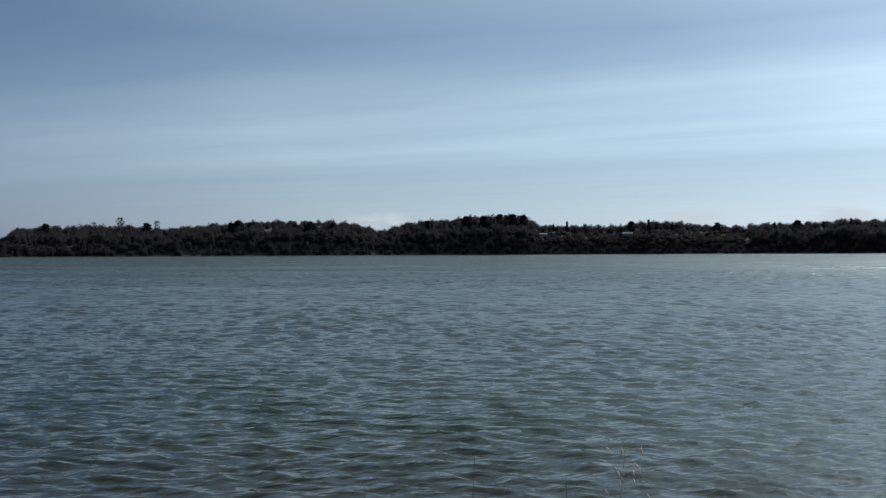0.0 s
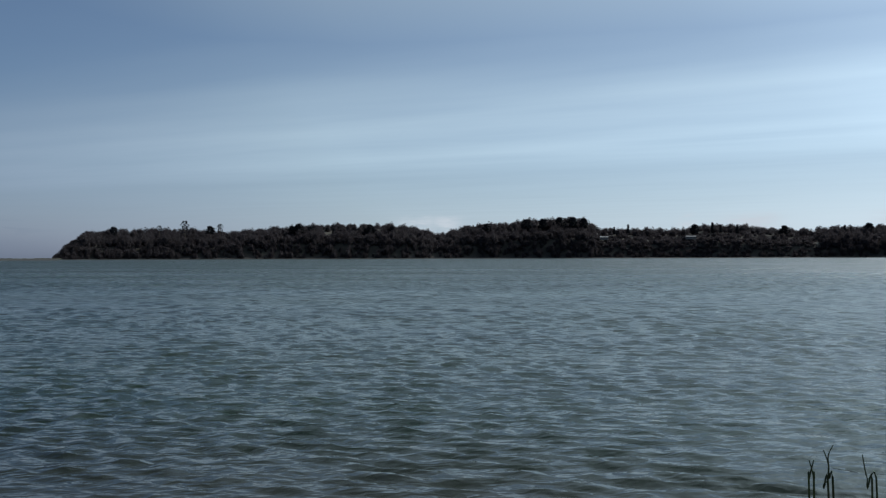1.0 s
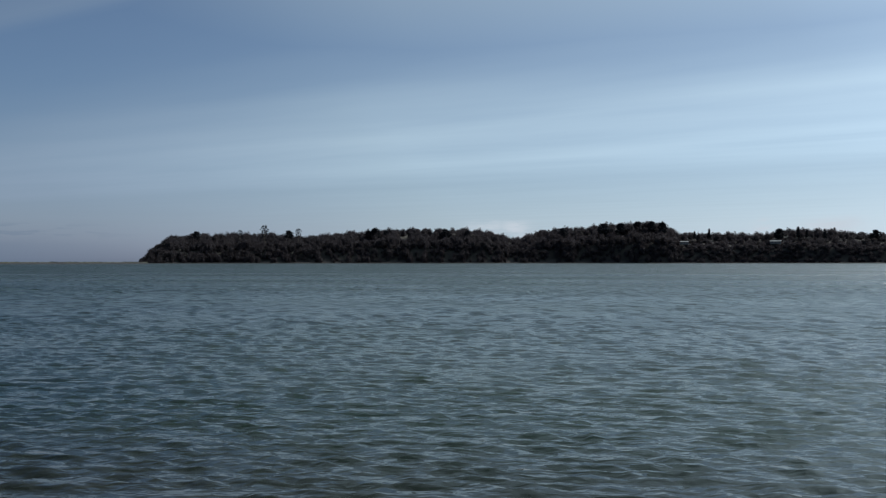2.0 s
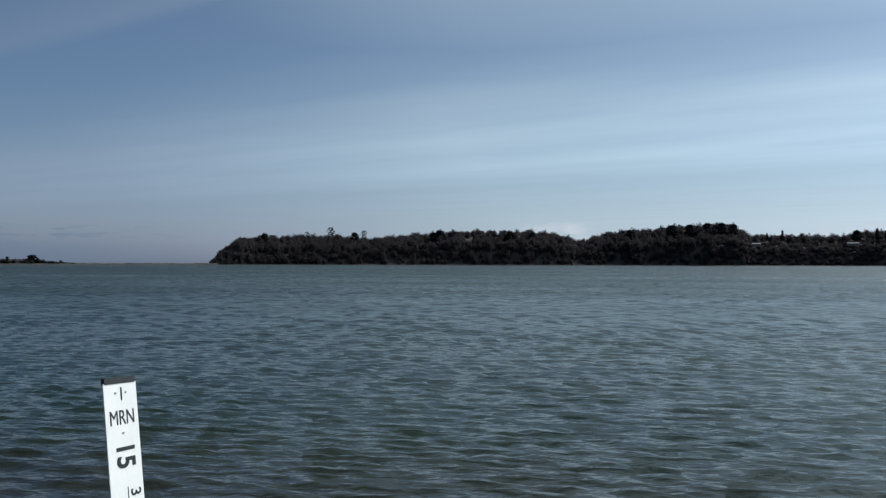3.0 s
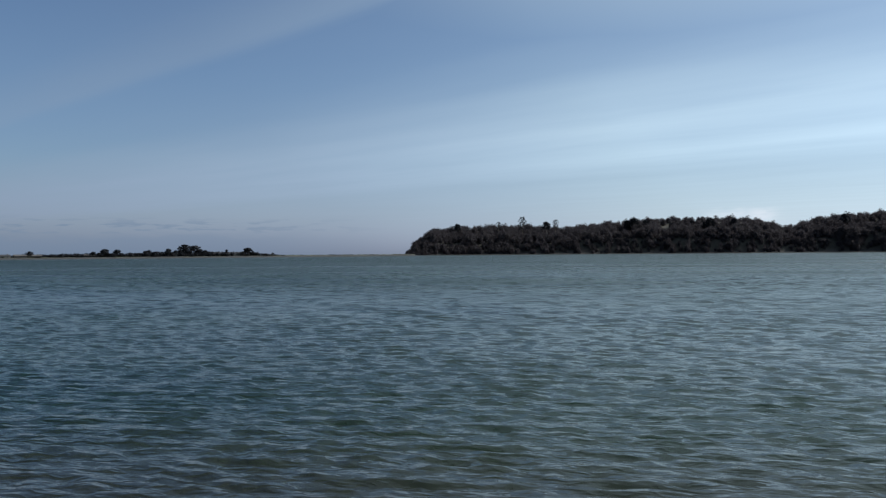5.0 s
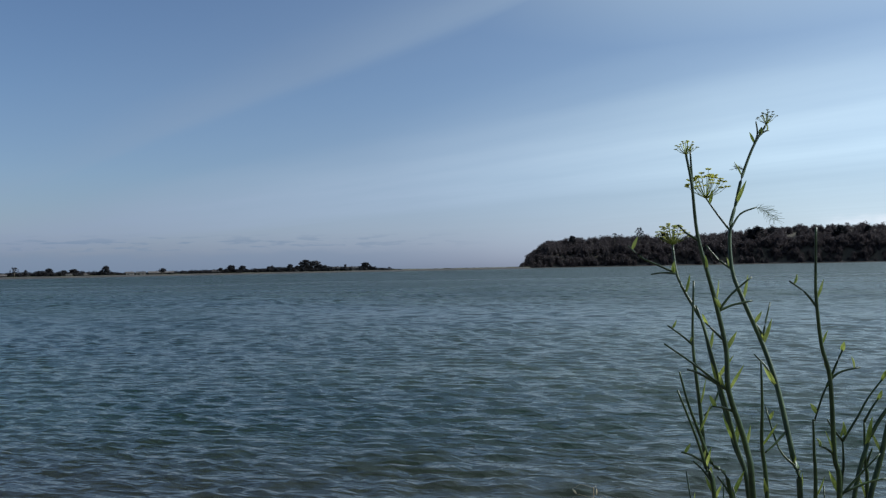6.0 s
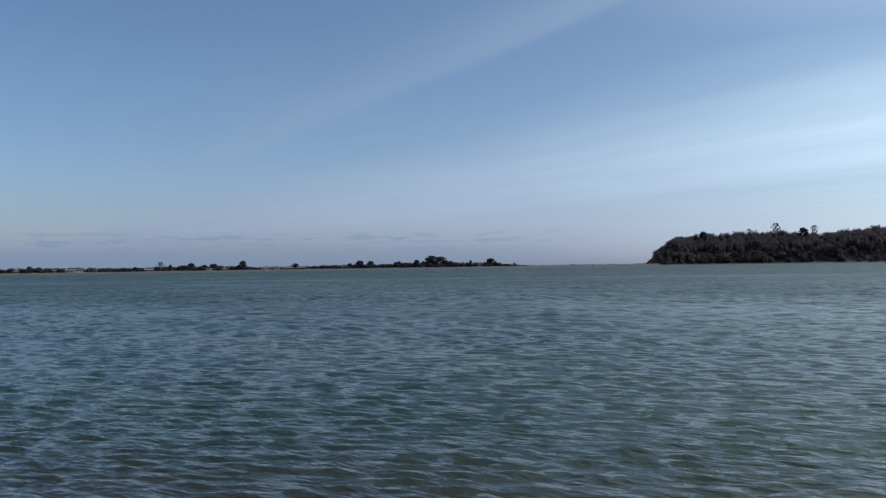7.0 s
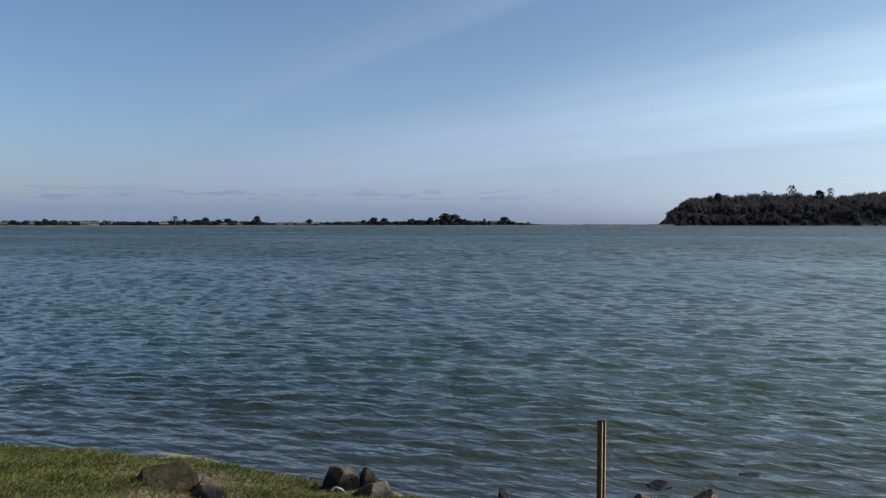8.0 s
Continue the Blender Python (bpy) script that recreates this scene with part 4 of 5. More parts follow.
plant.side((0.084, 0.04, 2.476), (0.096, 0.04, 2.551), (0.092, 0.04, 2.641))
plant.side((0.071, 0.03, 2.550), (0.075, 0.03, 2.610), (0.061, 0.03, 2.670), (0.055, 0.03, 2.700))
plant.side((0.052, 0.03, 2.618), (0.049, 0.03, 2.655), (0.049, 0.03, 2.693))
plant.side((0.081, 0.03, 2.603), (0.097, 0.03, 2.640), (0.116, 0.03, 2.667))
plant.side((0.037, 0.03, 2.633), (0.019, 0.03, 2.655), (0.012, 0.03, 2.682))
plant.side((-0.008, 0.00, 2.196), (-0.042, 0.00, 2.223), (-0.079, 0.00, 2.258))
plant.side((0.102, 0.03, 2.266), (0.074, 0.03, 2.299), (0.047, 0.03, 2.334))
plant.side((0.140, 0.03, 2.099), (0.163, 0.03, 2.132), (0.184, 0.03, 2.162))
plant.side((0.053, 0.00, 2.034), (0.062, 0.00, 2.108), (0.068, 0.00, 2.152), (0.077, 0.00, 2.196))
plant.side((0.068, 0.00, 2.137), (0.064, 0.00, 2.166), (0.061, 0.00, 2.196))
plant.side((0.053, 0.00, 2.012), (0.089, 0.00, 1.990), (0.126, 0.00, 1.946), (0.158, 0.00, 1.916))
plant.side((0.255, -0.05, 2.037), (0.277, -0.05, 2.061), (0.313, -0.05, 2.084))
plant.side((0.331, -0.02, 2.016), (0.310, -0.02, 2.067), (0.284, -0.02, 2.140), (0.261, -0.02, 2.201))
plant.side((0.332, -0.02, 2.023), (0.303, -0.02, 2.070), (0.274, -0.02, 2.111))
plant.side((0.337, -0.02, 2.213), (0.355, -0.02, 2.249), (0.381, -0.02, 2.293))
plant.side((0.304, -0.02, 2.344), (0.355, -0.02, 2.300), (0.413, -0.02, 2.245), (0.449, -0.02, 2.212))
plant.side((0.167, 0.03, 1.861), (0.142, 0.03, 1.923), (0.117, 0.03, 1.961))
plant.side((0.081, 0.00, 1.916), (0.060, 0.00, 1.938), (0.041, 0.00, 1.960))
plant.head(-0.141, 0, 2.950, 0.089, M_SEEDHEAD)
plant.head(-0.039, 0, 2.868, 0.098, M_SEEDHEAD)
plant.head(-0.180, 0, 2.784, 0.089, M_FLOWER)
plant.head(0.055, 0.03, 2.700, 0.100, M_SEEDHEAD)
plant.head(0.049, 0.03, 2.693, 0.150, M_FLOWER)
plant.head(0.283, -0.02, 2.454, 0.145, M_FLOWER)
plant.leaf(0.116, 0.03, 2.667, 1, -0.2, 0.13)
plant.leaf(-0.095, 0, 2.715, 0.4, -0.3, 0.10)
plant.leaf(-0.12, 0, 2.69, -1, -0.1, 0.08)
plant.shoots(5, 0.2)

plant = Fennel(58.45, 2.18, 22, 32, "single tall fennel stem with a yellow umbel and side shoots", 0.0085)
plant.main((-0.01, 0, 1.78), (0, -0, 1.87), (0.01, -0, 2.02), (-0, -0, 2.15), (0.03, -0.01, 2.27), (0, -0.01, 2.35), (-0, -0.01, 2.49), (0.01, -0.01, 2.61), (0, -0.01, 2.69), (-0.02, -0.01, 2.73))
plant.side((0.03, -0.01, 2.27), (0.07, -0.01, 2.28), (0.13, -0.01, 2.29))
plant.side((0.01, -0, 2.01), (0.05, -0, 2.05), (0.11, -0, 2.07))
plant.side((0, -0, 2.15), (-0.05, -0.01, 2.19), (-0.12, -0.01, 2.24))
plant.side((0, -0, 1.87), (-0.02, -0, 1.91), (-0.04, -0, 1.97))
plant.side((-0, -0, 1.86), (-0.02, -0, 1.89), (-0.04, -0, 1.93))
plant.side((0, -0.01, 2.35), (-0.02, -0.01, 2.4), (-0.05, -0.01, 2.43))
plant.side((-0, -0.01, 2.36), (-0.01, -0.01, 2.41), (-0.01, -0.01, 2.45))
plant.side((0, -0.01, 2.68), (0.02, -0.01, 2.7))
plant.side((0.01, -0.01, 2.62), (0.02, -0.01, 2.66))
plant.side((0.01, -0, 1.92), (0.03, -0, 1.93))
plant.side((-0.01, 0.12, 2.35), (-0.13, 0.12, 2.49), (-0.21, 0.11, 2.59))
plant.head(-0.02, -0.01, 2.73, 0.09, M_SEEDHEAD)
plant.head(-0.01, -0.01, 2.45, 0.159, M_FLOWER)
plant.head(-0.21, 0.11, 2.59, 0.077, M_SEEDHEAD)
plant.leaf(0.01, -0.01, 2.68, 1, -0.1, 0.05)
plant.shoots(3, 0.12)

plant = Fennel(75.15, 2.42, 31.1, 33, "bushy wild fennel clump with many green stems and yellow umbels", 0.0074)
plant.main((-0.11, -0.15, 1.92), (-0.12, -0.14, 2.04), (-0.16, -0.14, 2.18), (-0.16, -0.13, 2.28), (-0.18, -0.12, 2.4), (-0.2, -0.12, 2.48), (-0.22, -0.11, 2.58), (-0.23, -0.11, 2.7), (-0.24, -0.1, 2.78))
plant.main((0.09, 0.05, 1.86), (0.09, 0.09, 1.96), (0.08, 0.16, 2.14), (0.06, 0.21, 2.26), (0.02, 0.25, 2.39), (0, 0.28, 2.48), (0.01, 0.32, 2.6), (0.04, 0.35, 2.68), (0.07, 0.37, 2.77), (0.12, 0.4, 2.87), (0.17, 0.42, 2.94))
plant.main((0.16, -0.03, 1.88), (0.15, -0.03, 1.99), (0.14, -0.04, 2.19), (0.12, -0.04, 2.28), (0.11, -0.04, 2.4), (0.11, -0.04, 2.47), (0.11, -0.05, 2.59))
plant.main((-0.03, 0.1, 1.85), (-0.05, 0.16, 1.99), (-0.07, 0.23, 2.16), (-0.08, 0.26, 2.24), (-0.09, 0.29, 2.32), (-0.13, 0.32, 2.41), (-0.15, 0.34, 2.47), (-0.15, 0.38, 2.56))
plant.main((-0.11, 0.15, 1.84), (-0.13, 0.16, 1.93), (-0.14, 0.17, 2.09), (-0.15, 0.18, 2.22), (-0.15, 0.19, 2.3), (-0.14, 0.2, 2.45))
plant.main((-0.05, 0.05, 1.86), (-0.07, 0.08, 2), (-0.1, 0.1, 2.15), (-0.13, 0.13, 2.3), (-0.15, 0.15, 2.38))
plant.main((0, 0.05, 1.86), (-0.01, 0.05, 2), (-0.01, 0.04, 2.11), (-0.01, 0.04, 2.23))
plant.main((-0.13, -0.05, 1.89), (-0.18, -0.05, 1.98), (-0.21, -0.05, 2.06), (-0.24, -0.06, 2.14), (-0.26, -0.06, 2.22))
plant.main((-0.19, -0.1, 1.9), (-0.21, -0.1, 1.98), (-0.23, -0.1, 2.05), (-0.28, -0.11, 2.18))
plant.main((0.11, 0, 1.87), (0.11, -0, 1.99), (0.11, -0, 2.08))
plant.main((0.2, 0.05, 1.86), (0.21, 0.05, 1.94), (0.21, 0.05, 2.01))
plant.main((0.27, 0.05, 1.85), (0.27, 0.05, 1.95), (0.27, 0.05, 2.06))
plant.main((0.24, 0, 1.79), (0.3, 0.02, 1.98), (0.36, 0.03, 2.2), (0.4, 0.04, 2.34), (0.43, 0.05, 2.5), (0.42, 0.06, 2.61), (0.42, 0.06, 2.7))
plant.main((0.2, 0, 1.79), (0.26, 0.02, 2), (0.34, 0.03, 2.12), (0.43, 0.03, 2.22), (0.52, 0.04, 2.34))
plant.main((0.3, 0, 1.79), (0.34, 0.01, 1.88), (0.4, 0.02, 2), (0.46, 0.02, 2.05))
plant.side((-0.23, -0.11, 2.68), (-0.23, -0.1, 2.79))
plant.side((-0.22, -0.11, 2.56), (-0.25, -0.11, 2.58), (-0.27, -0.11, 2.6))
plant.side((-0.16, -0.13, 2.37), (-0.13, -0.12, 2.42), (-0.08, -0.12, 2.46))
plant.side((-0.16, -0.13, 2.37), (-0.13, -0.12, 2.39), (-0.08, -0.12, 2.4))
plant.side((-0.16, -0.14, 2.18), (-0.21, -0.13, 2.22), (-0.24, -0.13, 2.25))
plant.side((-0.16, -0.14, 2.17), (-0.23, -0.13, 2.22), (-0.26, -0.13, 2.23))
plant.side((-0.17, -0.14, 2.18), (-0.25, -0.13, 2.25), (-0.32, -0.13, 2.3))
plant.side((-0.16, -0.13, 2.3), (-0.19, -0.13, 2.33), (-0.21, -0.13, 2.35))
plant.side((-0.14, -0.14, 2.12), (-0.2, -0.14, 2.14))
plant.side((0.01, 0.32, 2.6), (-0.02, 0.34, 2.65), (-0.05, 0.35, 2.7))
plant.side((0.01, 0.32, 2.6), (0.05, 0.34, 2.65), (0.1, 0.34, 2.67))
plant.side((0.12, 0.4, 2.87), (0.14, 0.42, 2.91), (0.14, 0.43, 2.95))
plant.side((0.15, 0.41, 2.9), (0.18, 0.42, 2.92))
plant.side((0, 0.28, 2.47), (-0.04, 0.29, 2.51), (-0.07, 0.3, 2.55))
plant.side((0.06, 0.21, 2.26), (0.07, 0.22, 2.31), (0.1, 0.25, 2.38))
plant.side((0.06, 0.21, 2.29), (0.04, 0.23, 2.33))
plant.side((0.08, 0.16, 2.13), (0.06, 0.18, 2.19), (0.03, 0.2, 2.23))
plant.side((0.08, 0.12, 2.02), (0.04, 0.1, 1.99), (0.01, 0.09, 1.97))
plant.side((0.08, 0.08, 1.93), (0.05, 0.1, 1.98), (0.03, 0.14, 2.09))
plant.side((0.14, -0.04, 2.2), (0.16, -0.04, 2.24), (0.18, -0.04, 2.28))
plant.side((0.14, -0.04, 2.19), (0.17, -0.04, 2.21), (0.22, -0.04, 2.22))
plant.side((0.14, -0.04, 2.19), (0.12, -0.04, 2.15), (0.1, -0.03, 2.08))
plant.side((0.11, -0.04, 2.38), (0.08, -0.04, 2.42), (0.04, -0.04, 2.45))
plant.side((0.15, -0.03, 2), (0.11, -0.03, 2.02))
plant.side((0.16, -0.03, 1.9), (0.21, -0.03, 1.94), (0.27, -0.03, 2))
plant.side((0.16, -0.03, 1.9), (0.23, -0.03, 1.92), (0.28, -0.03, 1.93))
plant.side((-0.15, 0.34, 2.47), (-0.23, 0.34, 2.47))
plant.side((-0.15, 0.34, 2.47), (-0.21, 0.35, 2.5), (-0.25, 0.36, 2.52), (-0.29, 0.38, 2.56))
plant.side((-0.06, 0.22, 2.13), (-0.09, 0.2, 2.09), (-0.12, 0.19, 2.06))
plant.side((-0.15, 0.18, 2.26), (-0.18, 0.19, 2.29), (-0.22, 0.19, 2.32))
plant.side((0.21, 0.05, 2.01), (0.25, 0.05, 2.07), (0.28, 0.04, 2.13), (0.33, 0.04, 2.19))
plant.side((0.21, 0.05, 2.01), (0.18, 0.05, 2.05), (0.17, 0.05, 2.07))
plant.side((0.27, 0.05, 2.06), (0.31, 0.04, 2.13))
plant.side((0.27, 0.05, 1.94), (0.29, 0.05, 1.99))
plant.side((-0.19, -0.1, 1.95), (-0.24, -0.1, 2))
plant.side((-0.21, -0.1, 1.99), (-0.27, -0.1, 2.02))
plant.side((-0.14, -0.05, 1.9), (-0.17, -0.05, 1.95))
plant.side((0.43, 0.05, 2.51), (0.47, 0.05, 2.55), (0.5, 0.06, 2.6))
plant.side((0.36, 0.03, 2.2), (0.38, 0.04, 2.31))
plant.side((0.34, 0.03, 2.11), (0.41, 0.02, 2.09), (0.51, 0.02, 2.13))
plant.side((0.41, 0.04, 2.36), (0.46, 0.04, 2.36))
plant.head(-0.25, -0.1, 2.8, 0.06, M_FLOWER)
plant.head(-0.23, -0.1, 2.79, 0.023, M_FLOWER)
plant.head(-0.05, 0.35, 2.7, 0.133, M_FLOWER)
plant.head(-0.15, 0.38, 2.56, 0.106, M_FLOWER)
plant.head(0.17, 0.42, 2.94, 0.066, M_SEEDHEAD)
plant.head(0.5, 0.06, 2.6, 0.117, M_FLOWER)
plant.leaf(0.1, 0.34, 2.67, 1, -0.25, 0.1)
plant.leaf(0.08, 0.38, 2.79, -0.4, 0.3, 0.05)
plant.shoots(16, 0.3)

plant = Fennel(51.26, 2.47, 18.6, 34, "two bare cut fennel stalks with short leaf stubs", 0.0088)
plant.main((-0.16, 0, 1.8), (-0.18, 0, 2.03), (-0.19, 0, 2.27), (-0.2, 0, 2.43), (-0.23, 0, 2.52))
plant.main((0.23, 0, 1.77), (0.22, 0, 1.95), (0.21, 0, 2.18), (0.19, 0, 2.32), (0.2, 0, 2.46), (0.19, 0, 2.53))
plant.side((-0.16, 0, 1.81), (-0.19, 0, 2.03), (-0.2, 0, 2.13))
plant.side((-0.2, 0, 2.04), (-0.25, 0, 2.12))
plant.side((0.2, 0, 2.46), (0.24, 0, 2.51))
plant.side((0.21, 0, 2.13), (0.24, 0, 2.18))
plant.side((-0.18, 0, 1.97), (-0.14, 0, 2))
plant.side((0.23, 0, 1.79), (0.24, 0, 1.87))

plant = Fennel(12.24, 1.9, 3.5, 35, "short dark green fennel shoots with forked tips", 0.0032)
plant.main((-0.05, -0, 2), (-0.05, -0, 2.04), (-0.04, -0, 2.08))
plant.main((-0.04, 0, 2), (-0.04, -0, 2.04), (-0.05, -0, 2.08))
plant.main((0, 0, 2), (-0.01, -0, 2.04), (-0.01, -0, 2.07), (-0.02, -0, 2.1))
plant.main((0.09, 0, 2), (0.07, -0, 2.04), (0.06, -0, 2.09))
plant.main((0.08, -0, 2), (0.07, -0, 2.02), (0.07, -0, 2.04))
plant.main((-0.01, -0, 2), (-0.02, -0, 2.02), (-0.02, -0, 2.03))
plant.side((-0.01, -0, 2.07), (-0.01, -0, 2.09), (0, -0, 2.11))
plant.side((-0.02, -0, 2.03), (-0.01, -0, 2.03))


# ---- roadside: grasses ----
def oat_tuft(s, d, yaw, seed, stems, label, mat_stem, seeds=True, blades=6):
    """A tuft of tall grass. stems: (x at the top, height of the top, lean)."""
    rng = random.Random(seed)
    root = thing("wild_oat_tuft" if seeds else "reed_tuft", side_pose(s, d, yaw), label, "grass tuft", "tall grass at the roadside")
    z0 = float(ground_z(s, d))
    for x, z, lean in stems:
        bm = bmesh.new()
        y = rng.uniform(-0.04, 0.04)
        line = bezier([(x * 0.3, y * 0.4, z0 - 0.02), (x - lean, y, z - 0.35), (x, y, z)], 5)
        tube(bm, line, [0.0014 * (1 - 0.06 * i) for i in range(len(line))], 5)
        stem = part("stem", bm, mat_stem, root)
        if seeds:
            for k in range(rng.randint(15, 22)):
                p = line[-1].lerp(line[-5], rng.random())
                way = Vector((rng.uniform(-1, 1), rng.uniform(-0.6, 0.6), rng.uniform(-0.2, 0.6)))
                tip = p + way * rng.uniform(0.03, 0.09)
                bm = bmesh.new()
                tube(bm, [p, p.lerp(tip, 0.6) + Vector((0, 0, 0.012)), tip], 0.0004, 3, False)
                end = tip + Vector((rng.uniform(-0.004, 0.015), rng.uniform(-0.006, 0.006), -rng.uniform(0.013, 0.024)))
                tube(bm, [tip, tip.lerp(end, 0.45), end], [0.0006, 0.0027, 0.0003], 5)
                part("spikelet", bm, M_SEED, stem)
    for k in range(blades):
        bm = bmesh.new()
        x, y = rng.uniform(-0.1, 0.1), rng.uniform(-0.08, 0.08)
        h = rng.uniform(0.4, 0.85)
        a = Vector((x * 0.4, y * 0.4, z0 - 0.02))
        sheath(bm, a, a + Vector((x * 1.5, y, h)), 0.004, rng)
        part("blade", bm, mat_stem, root)
    return root


oat_tuft(0.25, 2.25, 0.0, 41, [(0.10, 2.0, 0.03), (0.03, 1.84, 0.0)], "dry oat stem with a few pale drooping seeds", M_STRAW)
oat_tuft(0.52, 2.25, 0.0, 43, [(-0.03, 1.98, 0.01), (0.22, 1.89, 0.0), (0.06, 1.88, 0.02), (-0.33, 1.88, -0.02)], "thin dark grass stems standing in the verge", M_REED, False)
oat_tuft(4.94, 1.96, 1.0, 42, [(0.0, 2.17, 0.03), (0.03, 2.02, 0.0)], "thin dry oat stem with pale drooping seeds", M_STRAW)
oat_tuft(16.5, 1.87, 4.6, 44, [(-0.16, 2.05, 0.02), (-0.05, 2.14, -0.03), (0.10, 2.21, -0.05), (0.16, 2.27, -0.06), (0.20, 2.1, -0.04)], "tall wild oats with scattered straw-coloured seeds", M_STRAW)
oat_tuft(22.9, 1.98, 6.9, 45, [(-0.2, 2.40, -0.16), (0.0, 1.9, 0.0)], "long bent dry stem leaning over the verge", M_STRAW, False, 3)
oat_tuft(21.95, 2.22, 6.9, 46, [(0.0, 2.10, 0.0), (0.05, 1.95, 0.02)], "dry oat stem with pale hanging seeds", M_STRAW)
oat_tuft(43.34, 2.37, 14.2, 47, [(0.0, 2.06, -0.02), (-0.06, 1.98, 0.02), (0.05, 1.95, -0.02), (0.30, 1.93, -0.22), (0.42, 1.95, -0.28), (0.2, 1.88, -0.14), (0.02, 2.0, 0.0)], "wild oats with many pale papery seeds", M_STRAW)
oat_tuft(44.14, 1.98, 14.7, 48, [(0.0, 2.08, -0.03), (-0.05, 1.99, 0.02)], "short wild oat stems with pale seeds", M_STRAW)
oat_tuft(39.95, 2.55, 12.8, 49, [(0.0, 1.72, -0.02)], "single dry grass stem with a pale seed head", M_STRAW)
oat_tuft(75.55, 2.35, 29.9, 50, [(-0.06, 1.90, 0.0), (-0.02, 1.80, -0.03), (0.04, 1.81, -0.05)], "dry grass stems beside the fennel", M_STRAW)


# ---- mile markers ----
def text_mesh(body, size, bold):
    cu_ = bpy.data.curves.new("lettering", "FONT")
    cu_.body, cu_.size, cu_.extrude, cu_.offset = body, size, 0.0006, bold
    cu_.align_x, cu_.align_y = "CENTER", "CENTER"
    ob = new("lettering", cu_)
    bpy.context.view_layer.update()
    me_ = bpy.data.meshes.new_from_object(ob.evaluated_get(bpy.context.evaluated_depsgraph_get()))
    bpy.data.objects.remove(ob)
    return me_


def mile_marker(s, d, facing, number, top_z, label, tilt=0.0, lean=0.0):
    """facing: degrees right of +y to which the panel's face points. The panel lies in local xz and looks along -y."""
    x, y = road_xy(s, d)
    z0 = float(ground_z(s, d))
    root = thing("mile_marker", pose(float(x), float(y), z0, 0, 0, 180 - facing) @ pose(0, 0, 0, tilt, lean, 0), label, "road sign", "mile markers along the road")
    top, wide, tall = top_z - z0, 0.19, 0.61
    bm = bmesh.new()
    r = 0.022
    ring = []
    for cx, cz, a0 in ((wide / 2 - r, top - tall + r, -90), (wide / 2 - 0.004, top - 0.004, 0), (-wide / 2 + 0.004, top - 0.004, 90), (-wide / 2 + r, top - tall + r, 180)):
        rr = r if cz < top - 0.1 else 0.004
        for k in range(5):
            a = radians(a0 + 90 * k / 4)
            ring.append((cx + math.cos(a) * rr, cz + math.sin(a) * rr))
    front = [bm.verts.new((px, -0.002, pz)) for px, pz in ring]
    rear = [bm.verts.new((px, 0.002, pz)) for px, pz in ring]
    bm.faces.new(front)
    bm.faces.new(rear[::-1])
    for k in range(len(ring)):
        j = (k + 1) % len(ring)
        bm.faces.new((front[j], front[k], rear[k], rear[j]))
    panel = part("panel", bm, M_PANEL, root, "white reflective panel")
    bm = bmesh.new()
    box(bm, -wide / 2 + 0.006, wide / 2 - 0.006, -0.005, 0.013, top - 0.004, top + 0.022)
    bmesh.ops.bevel(bm, geom=bm.edges[:], offset=0.003, segments=1)
    part("cap", bm, M_BLACK, root, "black cap strip on the top edge")
    # hat-section post behind the panel
    bm = bmesh.new()
    prof_ = [(-0.04, 0.004), (-0.022, 0.004), (-0.014, 0.034), (0.014, 0.034), (0.022, 0.004), (0.04, 0.004), (0.04, 0.008), (0.025, 0.008), (0.017, 0.038), (-0.017, 0.038), (-0.025, 0.008), (-0.04, 0.008)]
    lo = [bm.verts.new((px, py, -0.5)) for px, py in prof_]
    hi = [bm.verts.new((px, py, top - 0.02)) for px, py in prof_]
    for k in range(len(prof_)):
        j = (k + 1) % len(prof_)
        bm.faces.new((lo[k], lo[j], hi[j], hi[k]))
    bm.faces.new(hi)
    bm.faces.new(lo[::-1])
    part("post", bm, M_ZINC, root, "galvanised steel post")

    def letters(body, size, px, dz, roll, squeeze=1.0, bold=0.0):
        ob = part("lettering", text_mesh(body, size, bold), M_BLACK, panel, "black lettering")
        ob.matrix_basis = Matrix.Translation((px, -0.003, top - dz)) @ pose(0, 0, 0, 90, 0, 0) @ pose(0, 0, 0, 0, 0, roll) @ Matrix.Diagonal((squeeze, 1, 1, 1))

    letters("1", 0.078, 0.004, 0.050, 0)
    letters("MRN", 0.084, 0.0, 0.145, 0, 0.82)
    letters("15", 0.145, 0.0, 0.295, -90, 0.74, 0.0035)
    letters(number, 0.082, 0.045, 0.525 if len(number) > 1 else 0.448, -90, 0.9, 0.0008)
    bm = bmesh.new()
    box(bm, 0.001, 0.005, -0.0032, -0.0022, top - 0.565, top - (0.475 if len(number) > 1 else 0.42))
    part("bar", bm, M_BLACK, panel)
    for px, dz in ((-0.03, 0.042), (0.03, 0.042), (0.0, 0.205), (-0.03, 0.585)):
        bm = bmesh.new()
        bmesh.ops.create_cone(bm, cap_ends=True, segments=8, radius1=0.006, radius2=0.004, depth=0.006, matrix=Matrix.Translation((px, -0.004, top - dz)) @ pose(0, 0, 0, 90, 0, 0))
        part("bolt", bm, M_ZINC, panel)
    return root


mile_marker(39.565, 3.007, 98.1, "3", 2.027, "white mile marker panel leaning on a steel post at the verge", -8.3, 2.66)
mile_marker(98.63, 4.79, 75.0, "28", 1.875, "white mile marker panel on a steel post by the shore")

